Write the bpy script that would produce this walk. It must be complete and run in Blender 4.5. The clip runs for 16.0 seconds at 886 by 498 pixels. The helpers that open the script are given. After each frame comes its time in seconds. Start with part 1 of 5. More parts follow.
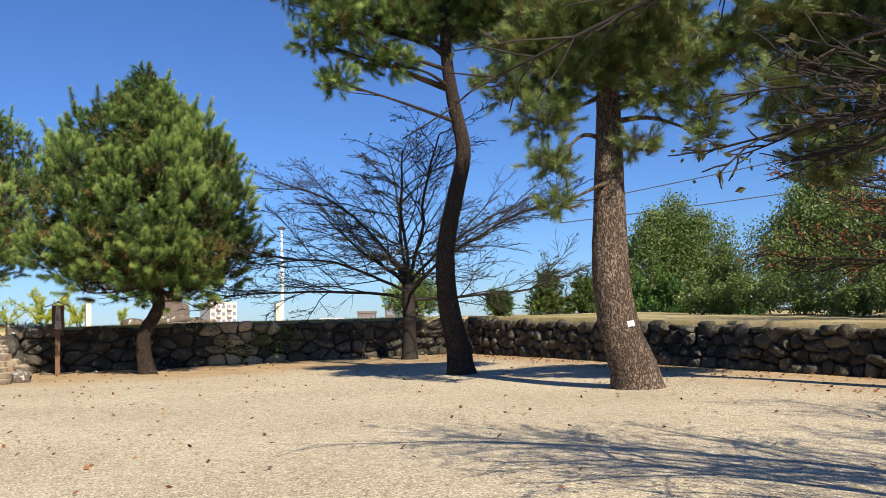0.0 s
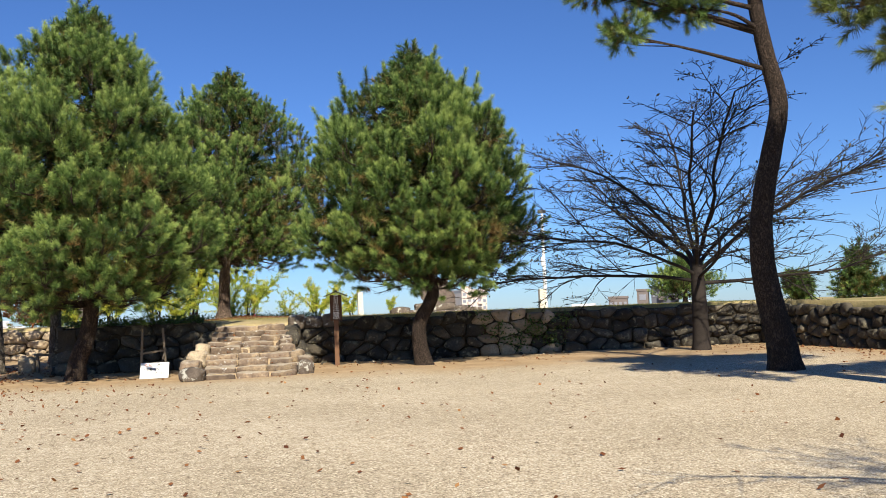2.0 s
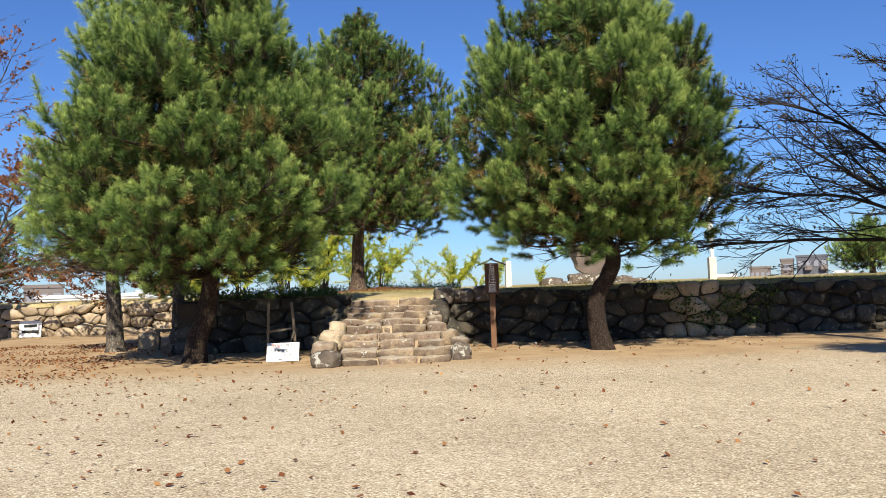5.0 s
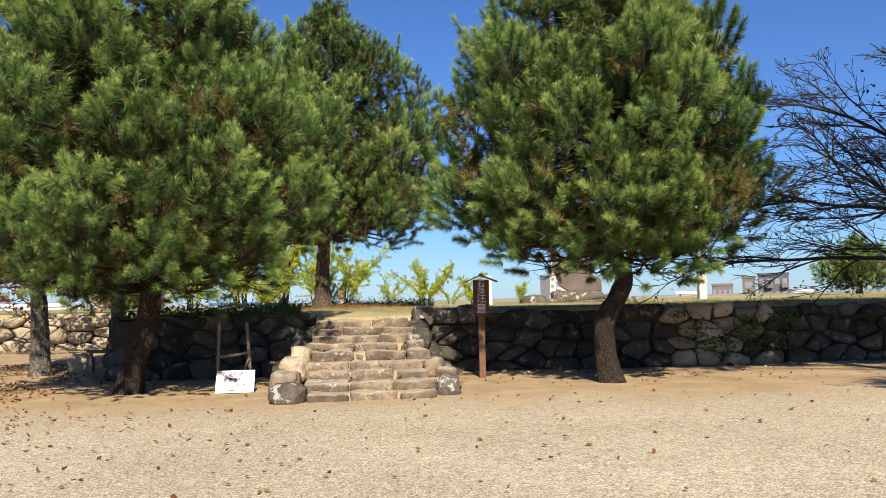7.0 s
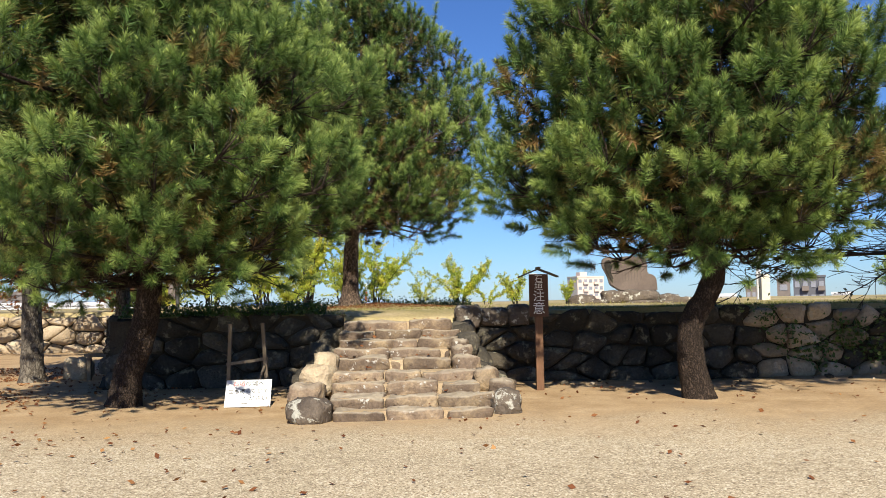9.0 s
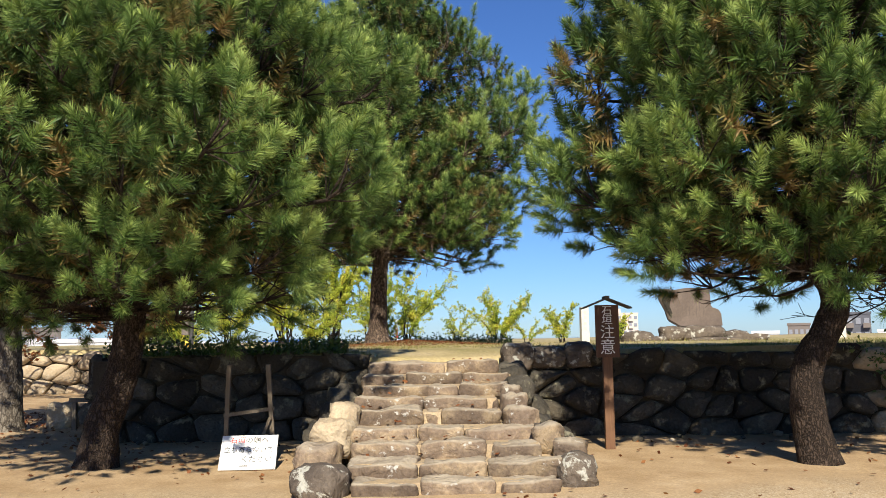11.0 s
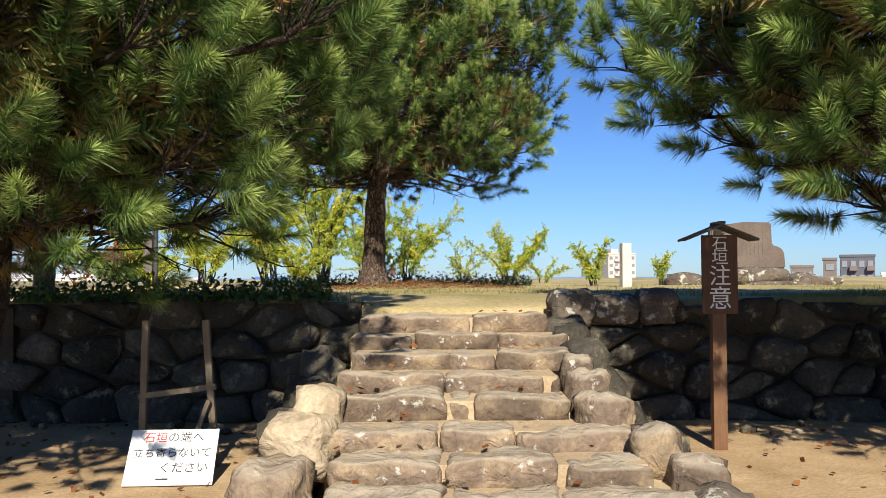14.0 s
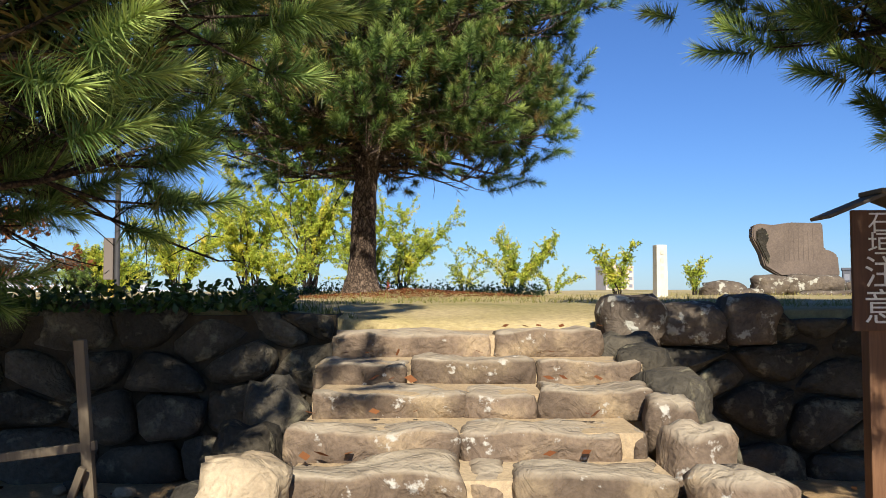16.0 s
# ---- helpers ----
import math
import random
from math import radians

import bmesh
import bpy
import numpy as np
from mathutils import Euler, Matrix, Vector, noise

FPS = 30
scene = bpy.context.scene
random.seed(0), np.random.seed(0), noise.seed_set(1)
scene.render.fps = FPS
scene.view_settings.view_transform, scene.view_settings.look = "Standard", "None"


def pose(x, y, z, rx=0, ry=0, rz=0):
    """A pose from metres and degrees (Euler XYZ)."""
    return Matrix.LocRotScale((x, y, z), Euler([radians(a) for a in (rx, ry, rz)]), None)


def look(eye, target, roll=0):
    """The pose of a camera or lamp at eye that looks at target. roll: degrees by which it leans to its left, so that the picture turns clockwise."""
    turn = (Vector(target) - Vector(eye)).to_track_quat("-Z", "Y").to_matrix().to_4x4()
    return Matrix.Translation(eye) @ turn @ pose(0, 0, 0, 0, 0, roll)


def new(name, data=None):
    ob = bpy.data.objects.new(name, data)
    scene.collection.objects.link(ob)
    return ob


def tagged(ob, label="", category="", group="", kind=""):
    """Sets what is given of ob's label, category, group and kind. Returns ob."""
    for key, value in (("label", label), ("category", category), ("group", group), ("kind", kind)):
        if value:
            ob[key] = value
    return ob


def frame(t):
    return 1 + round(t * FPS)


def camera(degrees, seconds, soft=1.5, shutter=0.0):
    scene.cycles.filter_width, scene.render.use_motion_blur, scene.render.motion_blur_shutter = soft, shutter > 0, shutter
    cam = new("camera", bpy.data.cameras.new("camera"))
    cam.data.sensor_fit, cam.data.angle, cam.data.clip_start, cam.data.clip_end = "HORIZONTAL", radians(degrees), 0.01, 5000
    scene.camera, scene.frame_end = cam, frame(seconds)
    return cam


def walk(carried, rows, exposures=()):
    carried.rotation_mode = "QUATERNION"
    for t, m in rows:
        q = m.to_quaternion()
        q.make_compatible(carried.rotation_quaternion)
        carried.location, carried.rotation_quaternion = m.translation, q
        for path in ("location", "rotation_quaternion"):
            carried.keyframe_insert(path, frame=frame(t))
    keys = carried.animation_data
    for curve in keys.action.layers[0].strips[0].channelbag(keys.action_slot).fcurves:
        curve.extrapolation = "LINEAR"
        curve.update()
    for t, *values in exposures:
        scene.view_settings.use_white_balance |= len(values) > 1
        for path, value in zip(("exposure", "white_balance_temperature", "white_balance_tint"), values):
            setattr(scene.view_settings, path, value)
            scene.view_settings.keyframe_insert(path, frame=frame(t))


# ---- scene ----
cam = camera(55.07, 16.0, soft=0.9)
PATH = [
    (0, (2.12, -24.51, 1.354), (2.962, -22.703, 1.514), -1.6),
    (0.5, (2.166, -23.932, 1.416), (2.953, -22.103, 1.601), -1.5),
    (1, (2.148, -23.355, 1.421), (2.809, -21.479, 1.633), -1.6),
    (1.5, (2.031, -22.714, 1.437), (2.516, -20.784, 1.633), -1.8),
    (2, (1.851, -22.074, 1.418), (2.148, -20.101, 1.564), -2.2),
    (2.5, (1.717, -21.422, 1.382), (1.87, -19.43, 1.485), -2.5),
    (3, (1.575, -20.723, 1.432), (1.623, -18.726, 1.534), -2.5),
    (3.5, (1.502, -20.063, 1.507), (1.495, -18.066, 1.588), -2.4),
    (4, (1.428, -19.293, 1.502), (1.416, -17.295, 1.579), -2.3),
    (6.5, (0.773, -15.728, 1.605), (0.857, -13.732, 1.711), -1.4),
    (7, (0.73, -15.04, 1.654), (0.833, -13.045, 1.768), -1.3),
    (7.5, (0.671, -14.323, 1.609), (0.777, -12.332, 1.76), -1.2),
    (8, (0.608, -13.627, 1.59), (0.712, -11.635, 1.726), -1.0),
    (8.5, (0.463, -12.971, 1.533), (0.56, -10.976, 1.644), -0.8),
    (9, (0.422, -12.372, 1.59), (0.466, -10.376, 1.709), -1.0),
    (9.5, (0.311, -11.726, 1.566), (0.304, -9.732, 1.729), -1.0),
    (12, (0.214, -8.34, 1.6), (0.183, -6.351, 1.809), -0.8),
    (12.5, (0.129, -7.653, 1.584), (0.103, -5.662, 1.771), -0.4),
    (13, (0.059, -6.988, 1.652), (0.032, -4.991, 1.765), -0.3),
    (13.5, (-0.02, -6.302, 1.665), (-0.041, -4.304, 1.74), -0.4),
    (14, (-0.115, -5.655, 1.639), (-0.133, -3.655, 1.701), -0.3),
    (14.5, (-0.167, -4.99, 1.666), (-0.183, -2.993, 1.741), -0.5),
    (15, (-0.19, -4.327, 1.644), (-0.203, -2.33, 1.766), -0.6),
    (15.5, (-0.193, -3.649, 1.572), (-0.206, -1.654, 1.716), -0.6),
    (16, (-0.236, -2.892, 1.534), (-0.245, -0.894, 1.627), -0.2),
]
walk(cam, [(t, look(eye, target, roll)) for t, eye, target, roll in PATH], exposures=[(0, 0.6), (16, 0.6)])

# ---- world, sun ----
SUN_ELEV = radians(38)
SUN_SIDE = 0.06          # how far the sun stands to the +x side of straight behind the walker
world = bpy.data.worlds.new("sky")
scene.world = world
world.use_nodes = True
wn = world.node_tree.nodes
sky = wn.new("ShaderNodeTexSky")
sky.sky_type = "NISHITA"
sky.sun_disc = False
sky.sun_elevation = SUN_ELEV
sky.sun_rotation = math.pi - math.atan(SUN_SIDE)
sky.altitude = 50
sky.air_density = 1.0
sky.dust_density = 0.1
sky.ozone_density = 5.0
wn["Background"].inputs[1].default_value = 0.050
tint = wn.new("ShaderNodeMix")
tint.data_type, tint.blend_type = "RGBA", "MULTIPLY"
tint.inputs[0].default_value = 1.0
tint.inputs[7].default_value = (0.82, 1.12, 1.64, 1)
world.node_tree.links.new(sky.outputs[0], tint.inputs[6])
world.node_tree.links.new(tint.outputs[2], wn["Background"].inputs[0])

sun = new("sun", bpy.data.lights.new("sun", "SUN"))
sun.data.energy = 5.0
sun.data.angle = radians(0.53)
sun.data.color = (1.0, 0.91, 0.76)
sun.matrix_world = look((SUN_SIDE * 30, -30, 30 * math.tan(SUN_ELEV)), (0, 0, 0))


# ---- materials ----
def material(name):
    m = bpy.data.materials.new(name)
    m.use_nodes = True
    n = m.node_tree.nodes
    return m, n, m.node_tree.links, n["Principled BSDF"]


def ramp(n, links, src, stops):
    r = n.new("ShaderNodeValToRGB")
    while len(r.color_ramp.elements) < len(stops):
        r.color_ramp.elements.new(0.5)
    for e, (p, c) in zip(r.color_ramp.elements, stops):
        e.position, e.color = p, (*c, 1)
    links.new(src, r.inputs[0])
    return r.outputs[0]


def noise_at(n, links, coord, scale, detail=6, rough=0.6, distort=0.0):
    t = n.new("ShaderNodeTexNoise")
    t.inputs["Scale"].default_value = scale
    t.inputs["Detail"].default_value = detail
    t.inputs["Roughness"].default_value = rough
    t.inputs["Distortion"].default_value = distort
    links.new(coord, t.inputs["Vector"])
    return t.outputs["Fac"]


def mixc(n, links, fac, a, b, mode="MIX"):
    m = n.new("ShaderNodeMix")
    m.data_type, m.blend_type = "RGBA", mode
    for s, v in ((0, fac), (6, a), (7, b)):
        if isinstance(v, (int, float)):
            m.inputs[s].default_value = v
        elif isinstance(v, tuple):
            m.inputs[s].default_value = (*v, 1)
        else:
            links.new(v, m.inputs[s])
    return m.outputs[2]


def bump(n, links, height, bsdf, strength, distance, chain=None):
    b = n.new("ShaderNodeBump")
    b.inputs["Strength"].default_value = strength
    b.inputs["Distance"].default_value = distance
    links.new(height, b.inputs["Height"])
    if chain is not None:
        links.new(chain, b.inputs["Normal"])
    links.new(b.outputs[0], bsdf.inputs["Normal"])
    return b.outputs[0]


def object_coord(n):
    return n.new("ShaderNodeTexCoord").outputs["Object"]


def world_coord(n):
    return n.new("ShaderNodeNewGeometry").outputs["Position"]


def rough_mat(name, stops, scale, fine, fine_amt=0.5, rough=0.9, bump_d=0.01, fine_stops=None, per_object=0.0, spots=None, chip=0.0, pale_top=None):
    """A matte natural surface: large patches by stops, fine grain, bump, optional pale spots and a patchy second colour
    on upward faces.
    """
    m, n, links, b = material(name)
    co = world_coord(n)
    big = noise_at(n, links, co, scale, 5, 0.6)
    col = ramp(n, links, big, stops)
    f = noise_at(n, links, co, fine, 6, 0.7)
    col = mixc(n, links, fine_amt, col, ramp(n, links, f, fine_stops or [(0.3, (0.25, 0.25, 0.25)), (0.7, (0.75, 0.75, 0.75))]), "OVERLAY")
    if per_object:
        oi = n.new("ShaderNodeObjectInfo")
        hs = n.new("ShaderNodeHueSaturation")
        mr = n.new("ShaderNodeMapRange")
        mr.inputs["To Min"].default_value = 1 - per_object
        mr.inputs["To Max"].default_value = 1 + per_object
        links.new(oi.outputs["Random"], mr.inputs["Value"])
        links.new(mr.outputs[0], hs.inputs["Value"])
        links.new(col, hs.inputs["Color"])
        col = hs.outputs[0]
    if spots:
        sp_scale, lo, hi, sp_col = spots
        s = noise_at(n, links, co, sp_scale, 4, 0.65)
        col = mixc(n, links, ramp(n, links, s, [(lo, (0, 0, 0)), (hi, (1, 1, 1))]), col, sp_col)
    # upward faces mix towards this colour, in patches by noise
    if pale_top:
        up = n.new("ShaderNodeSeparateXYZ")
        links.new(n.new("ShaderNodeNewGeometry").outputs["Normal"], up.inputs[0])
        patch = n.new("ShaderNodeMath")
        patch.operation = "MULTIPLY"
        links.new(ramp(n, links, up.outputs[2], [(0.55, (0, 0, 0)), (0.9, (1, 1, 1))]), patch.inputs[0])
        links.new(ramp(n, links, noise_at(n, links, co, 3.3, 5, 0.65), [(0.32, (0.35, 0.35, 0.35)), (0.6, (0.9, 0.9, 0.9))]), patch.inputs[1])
        col = mixc(n, links, patch.outputs[0], col, pale_top)
    links.new(col, b.inputs["Base Color"])
    b.inputs["Roughness"].default_value = rough
    b.inputs["Specular IOR Level"].default_value = 0.25
    ch = bump(n, links, f, b, 0.8, bump_d)
    if chip:
        ch = bump(n, links, noise_at(n, links, co, 7, 3, 0.5, 1.2), b, 0.8, chip, ch)
    bump(n, links, big, b, 0.6, bump_d * 4, ch)
    return m


# darker than the weathered stone itself: the walls' shade is put into the colour
M_STONE = rough_mat("weathered_shaded_stone", [(0.25, (0.035, 0.032, 0.026)), (0.5, (0.072, 0.064, 0.050)), (0.75, (0.145, 0.12, 0.083))], 1.3, 22, 0.6, 0.9, 0.016, per_object=0.45, chip=0.06, spots=(4.5, 0.56, 0.68, (0.24, 0.22, 0.15)))
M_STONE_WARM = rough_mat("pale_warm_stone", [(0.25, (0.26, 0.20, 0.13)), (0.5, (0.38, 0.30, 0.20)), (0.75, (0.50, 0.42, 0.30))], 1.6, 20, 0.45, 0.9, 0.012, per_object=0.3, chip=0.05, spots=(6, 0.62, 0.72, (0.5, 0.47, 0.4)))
M_STEP = rough_mat("step_stone_material", [(0.25, (0.085, 0.062, 0.047)), (0.5, (0.17, 0.125, 0.088)), (0.75, (0.40, 0.305, 0.185))], 2.6, 26, 0.55, 0.88, 0.010, per_object=0.25, chip=0.05, spots=(7, 0.62, 0.68, (0.46, 0.44, 0.39)), pale_top=(0.42, 0.36, 0.27))
M_STONE_PALE = rough_mat("bleached_stone", [(0.25, (0.27, 0.20, 0.13)), (0.6, (0.50, 0.41, 0.28))], 2.2, 24, 0.4, 0.9, 0.010, chip=0.05)
M_STONE_LICHEN = rough_mat("lichen_boulder", [(0.25, (0.07, 0.055, 0.045)), (0.5, (0.13, 0.105, 0.082)), (0.75, (0.21, 0.17, 0.125))], 2.2, 22, 0.55, 0.9, 0.012, chip=0.05, spots=(6.5, 0.56, 0.62, (0.42, 0.41, 0.35)))
M_EARTH = rough_mat("packed_earth", [(0.3, (0.34, 0.25, 0.15)), (0.7, (0.50, 0.39, 0.25))], 1.2, 40, 0.5, 0.95, 0.008)
# earth core kept near black: the shade of the open joints is its colour
M_CORE_EARTH_SHADE = rough_mat("wall_core_earth_shade", [(0.3, (0.04, 0.032, 0.022)), (0.7, (0.08, 0.065, 0.045))], 2.0, 25, 0.5, 0.95, 0.02)
M_STELE = rough_mat("stele_stone", [(0.3, (0.12, 0.095, 0.08)), (0.7, (0.19, 0.15, 0.125))], 1.5, 30, 0.4, 0.85, 0.006)
M_GRANITE = rough_mat("pale_granite", [(0.3, (0.55, 0.53, 0.48)), (0.7, (0.68, 0.66, 0.60))], 4, 90, 0.4, 0.8, 0.002)


def ground_mat():
    """Pale fine gravel in the yard, bare tan earth in a strip along the walls."""
    m, n, links, b = material("yard_gravel")
    co = world_coord(n)
    vor = n.new("ShaderNodeTexVoronoi")
    vor.inputs["Scale"].default_value = 70
    links.new(co, vor.inputs["Vector"])
    vor2 = n.new("ShaderNodeTexVoronoi")
    vor2.inputs["Scale"].default_value = 31
    links.new(co, vor2.inputs["Vector"])
    sep = n.new("ShaderNodeSeparateColor")
    links.new(vor.outputs["Color"], sep.inputs[0])
    peb = ramp(n, links, sep.outputs[0], [(0.0, (0.19, 0.155, 0.11)), (0.3, (0.43, 0.375, 0.28)), (0.75, (0.555, 0.49, 0.38)), (1.0, (0.78, 0.73, 0.61))])
    big = noise_at(n, links, co, 0.35, 5, 0.6)
    peb = mixc(n, links, 0.7, peb, ramp(n, links, big, [(0.3, (0.40, 0.37, 0.32)), (0.7, (0.60, 0.56, 0.50))]), "OVERLAY")
    mid = noise_at(n, links, co, 6, 5, 0.7)
    peb = mixc(n, links, 0.45, peb, ramp(n, links, mid, [(0.3, (0.3, 0.28, 0.25)), (0.7, (0.7, 0.69, 0.66))]), "OVERLAY")
    # bare earth towards the walls
    fine = noise_at(n, links, co, 30, 6, 0.75)
    earth = ramp(n, links, noise_at(n, links, co, 1.1, 6, 0.65), [(0.3, (0.31, 0.205, 0.105)), (0.55, (0.44, 0.315, 0.18)), (0.75, (0.53, 0.40, 0.25))])
    earth = mixc(n, links, 0.5, earth, ramp(n, links, fine, [(0.3, (0.25, 0.25, 0.25)), (0.7, (0.75, 0.75, 0.75))]), "OVERLAY")
    xyz = n.new("ShaderNodeSeparateXYZ")
    links.new(co, xyz.inputs[0])

    def math_node(op, a, bb):
        k = n.new("ShaderNodeMath")
        k.operation = op
        for i, v in enumerate((a, bb)):
            if isinstance(v, (int, float)):
                k.inputs[i].default_value = v
            else:
                links.new(v, k.inputs[i])
        return k.outputs[0]
    fy = math_node("MULTIPLY_ADD", xyz.outputs[1], 0.30)
    fy.node.inputs[2].default_value = 0.95           # reaches one at the wall foot, zero some 3 m before it
    fx = math_node("MULTIPLY_ADD", xyz.outputs[0], 0.35)
    fx.node.inputs[2].default_value = -4.6
    edge = math_node("MAXIMUM", fy, fx)
    wob = math_node("MULTIPLY_ADD", noise_at(n, links, co, 0.55, 5, 0.6), 1.6)
    wob.node.inputs[2].default_value = -0.75
    fac = math_node("ADD", edge, wob)
    fac.node.use_clamp = True
    col = mixc(n, links, fac, peb, earth)
    links.new(col, b.inputs["Base Color"])
    b.inputs["Roughness"].default_value = 0.95
    b.inputs["Specular IOR Level"].default_value = 0.15
    ch = bump(n, links, vor.outputs["Distance"], b, 0.5, 0.005)
    ch = bump(n, links, fine, b, 0.5, 0.01, ch)
    bump(n, links, vor2.outputs["Distance"], b, 0.4, 0.008, ch)
    return m


M_GROUND = ground_mat()
M_TURF = rough_mat("dry_turf", [(0.3, (0.22, 0.20, 0.07)), (0.5, (0.38, 0.31, 0.15)), (0.7, (0.50, 0.40, 0.24))], 0.35, 18, 0.55, 0.95, 0.02)
M_FAR = rough_mat("distant_lowland", [(0.3, (0.10, 0.14, 0.10)), (0.7, (0.20, 0.22, 0.18))], 0.02, 0.3, 0.4, 0.95, 0.05)


def attr_leaf_mat(name, stops, rough=0.5, translucent=0.25, spec=0.4):
    """Leaves and needles: colour from a per-leaf value stored on the mesh."""
    m, n, links, b = material(name)
    a = n.new("ShaderNodeAttribute")
    a.attribute_name = "tone"
    col = ramp(n, links, a.outputs["Fac"], stops)
    links.new(col, b.inputs["Base Color"])
    b.inputs["Roughness"].default_value = rough
    b.inputs["Specular IOR Level"].default_value = spec
    if translucent:
        tr = n.new("ShaderNodeBsdfTranslucent")
        links.new(col, tr.inputs["Color"])
        mx = n.new("ShaderNodeMixShader")
        mx.inputs[0].default_value = translucent
        links.new(b.outputs[0], mx.inputs[1])
        links.new(tr.outputs[0], mx.inputs[2])
        links.new(mx.outputs[0], n["Material Output"].inputs[0])
    return m


# stop 0.34 holds the crown's inner shade, the last stop lit tips
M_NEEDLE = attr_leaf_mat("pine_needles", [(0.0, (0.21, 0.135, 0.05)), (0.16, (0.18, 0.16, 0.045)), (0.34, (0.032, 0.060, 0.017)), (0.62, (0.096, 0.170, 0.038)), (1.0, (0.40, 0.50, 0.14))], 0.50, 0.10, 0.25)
M_NEEDLE_OLIVE = attr_leaf_mat("olive_pine_needles", [(0.0, (0.17, 0.105, 0.03)), (0.2, (0.12, 0.115, 0.028)), (0.6, (0.11, 0.165, 0.042)), (1.0, (0.32, 0.37, 0.11))], 0.42, 0.20, 0.5)
M_BROAD = attr_leaf_mat("broad_leaves", [(0.0, (0.075, 0.10, 0.03)), (0.5, (0.115, 0.175, 0.045)), (1.0, (0.24, 0.29, 0.09))], 0.45, 0.3)
M_JUNIPER = attr_leaf_mat("juniper_leaves", [(0.0, (0.04, 0.09, 0.02)), (0.5, (0.07, 0.15, 0.025)), (1.0, (0.11, 0.20, 0.035))], 0.6, 0.2)
M_YELLOW = attr_leaf_mat("yellowing_leaves", [(0.0, (0.22, 0.32, 0.05)), (0.4, (0.46, 0.54, 0.07)), (0.75, (0.68, 0.66, 0.10)), (1.0, (0.80, 0.66, 0.10))], 0.5, 0.45)
M_RUST = attr_leaf_mat("rusty_leaves", [(0.0, (0.10, 0.035, 0.015)), (0.4, (0.19, 0.068, 0.026)), (0.75, (0.29, 0.13, 0.05)), (1.0, (0.40, 0.22, 0.085))], 0.7, 0.15, 0.2)
M_DARKLEAF = attr_leaf_mat("dark_autumn_leaves", [(0.0, (0.035, 0.045, 0.015)), (0.5, (0.07, 0.07, 0.02)), (0.85, (0.14, 0.09, 0.03)), (1.0, (0.22, 0.10, 0.03))], 0.6, 0.2)
M_GRASS = attr_leaf_mat("grass_blades", [(0.0, (0.14, 0.17, 0.04)), (0.5, (0.32, 0.30, 0.10)), (1.0, (0.52, 0.43, 0.22))], 0.7, 0.3, 0.2)
M_IVY = attr_leaf_mat("ivy_leaves", [(0.0, (0.03, 0.07, 0.015)), (0.6, (0.06, 0.12, 0.025)), (1.0, (0.16, 0.20, 0.05))], 0.35, 0.2)


def bark_mat(name, dark, mid, light, scale, plate=True, bump_d=0.03):
    m, n, links, b = material(name)
    co = object_coord(n)
    mp = n.new("ShaderNodeMapping")
    mp.inputs["Scale"].default_value = (1, 1, 0.55)
    links.new(co, mp.inputs[0])
    v = n.new("ShaderNodeTexVoronoi")
    v.feature = "DISTANCE_TO_EDGE"
    v.inputs["Scale"].default_value = scale
    v.inputs["Randomness"].default_value = 1.0
    wob = n.new("ShaderNodeTexNoise")
    wob.inputs["Scale"].default_value = scale * 1.2
    links.new(mp.outputs[0], wob.inputs["Vector"])
    add = mixc(n, links, 0.16, mp.outputs[0], wob.outputs["Color"])
    links.new(add, v.inputs["Vector"])
    plates = ramp(n, links, v.outputs["Distance"], [(0.0, (0, 0, 0)), (0.16, (0.55, 0.55, 0.55)), (0.45, (1, 1, 1))])
    f = noise_at(n, links, mp.outputs[0], scale * 5, 6, 0.7)
    tone = noise_at(n, links, co, 1.4, 4, 0.6)
    col = ramp(n, links, tone, [(0.3, mid), (0.7, light)])
    col = mixc(n, links, 0.55, col, ramp(n, links, f, [(0.3, (0.2, 0.2, 0.2)), (0.7, (0.8, 0.8, 0.8))]), "OVERLAY")
    if plate:
        col = mixc(n, links, plates, dark, col)
    links.new(col, b.inputs["Base Color"])
    b.inputs["Roughness"].default_value = 0.9
    b.inputs["Specular IOR Level"].default_value = 0.2
    ch = bump(n, links, f, b, 0.6, bump_d * 0.3)
    if plate:
        bump(n, links, plates, b, 0.9, bump_d, ch)
    return m


M_BARK_PINE = bark_mat("plated_pine_bark", (0.035, 0.024, 0.018), (0.19, 0.135, 0.098), (0.34, 0.25, 0.185), 15)
M_BARK_DARK = bark_mat("dark_pine_bark", (0.02, 0.015, 0.012), (0.06, 0.043, 0.033), (0.12, 0.085, 0.062), 17)
M_BARK_GREY = bark_mat("grey_bark", (0.06, 0.05, 0.04), (0.17, 0.145, 0.115), (0.28, 0.25, 0.20), 12, bump_d=0.02)
M_BARK_CHERRY = bark_mat("cherry_bark", (0.02, 0.016, 0.013), (0.022, 0.018, 0.015), (0.042, 0.034, 0.029), 14, plate=False, bump_d=0.01)


def wood_mat(name, a, c, rough=0.75):
    m, n, links, b = material(name)
    co = object_coord(n)
    mp = n.new("ShaderNodeMapping")
    mp.inputs["Scale"].default_value = (18, 18, 1.1)
    links.new(co, mp.inputs[0])
    f = noise_at(n, links, mp.outputs[0], 2.5, 6, 0.65, 0.6)
    s = noise_at(n, links, co, 3.2, 4, 0.6)
    col = mixc(n, links, s, ramp(n, links, f, [(0.3, a), (0.7, c)]), tuple(x * 0.55 for x in a))
    links.new(col, b.inputs["Base Color"])
    b.inputs["Roughness"].default_value = rough
    bump(n, links, f, b, 0.5, 0.004)
    return m


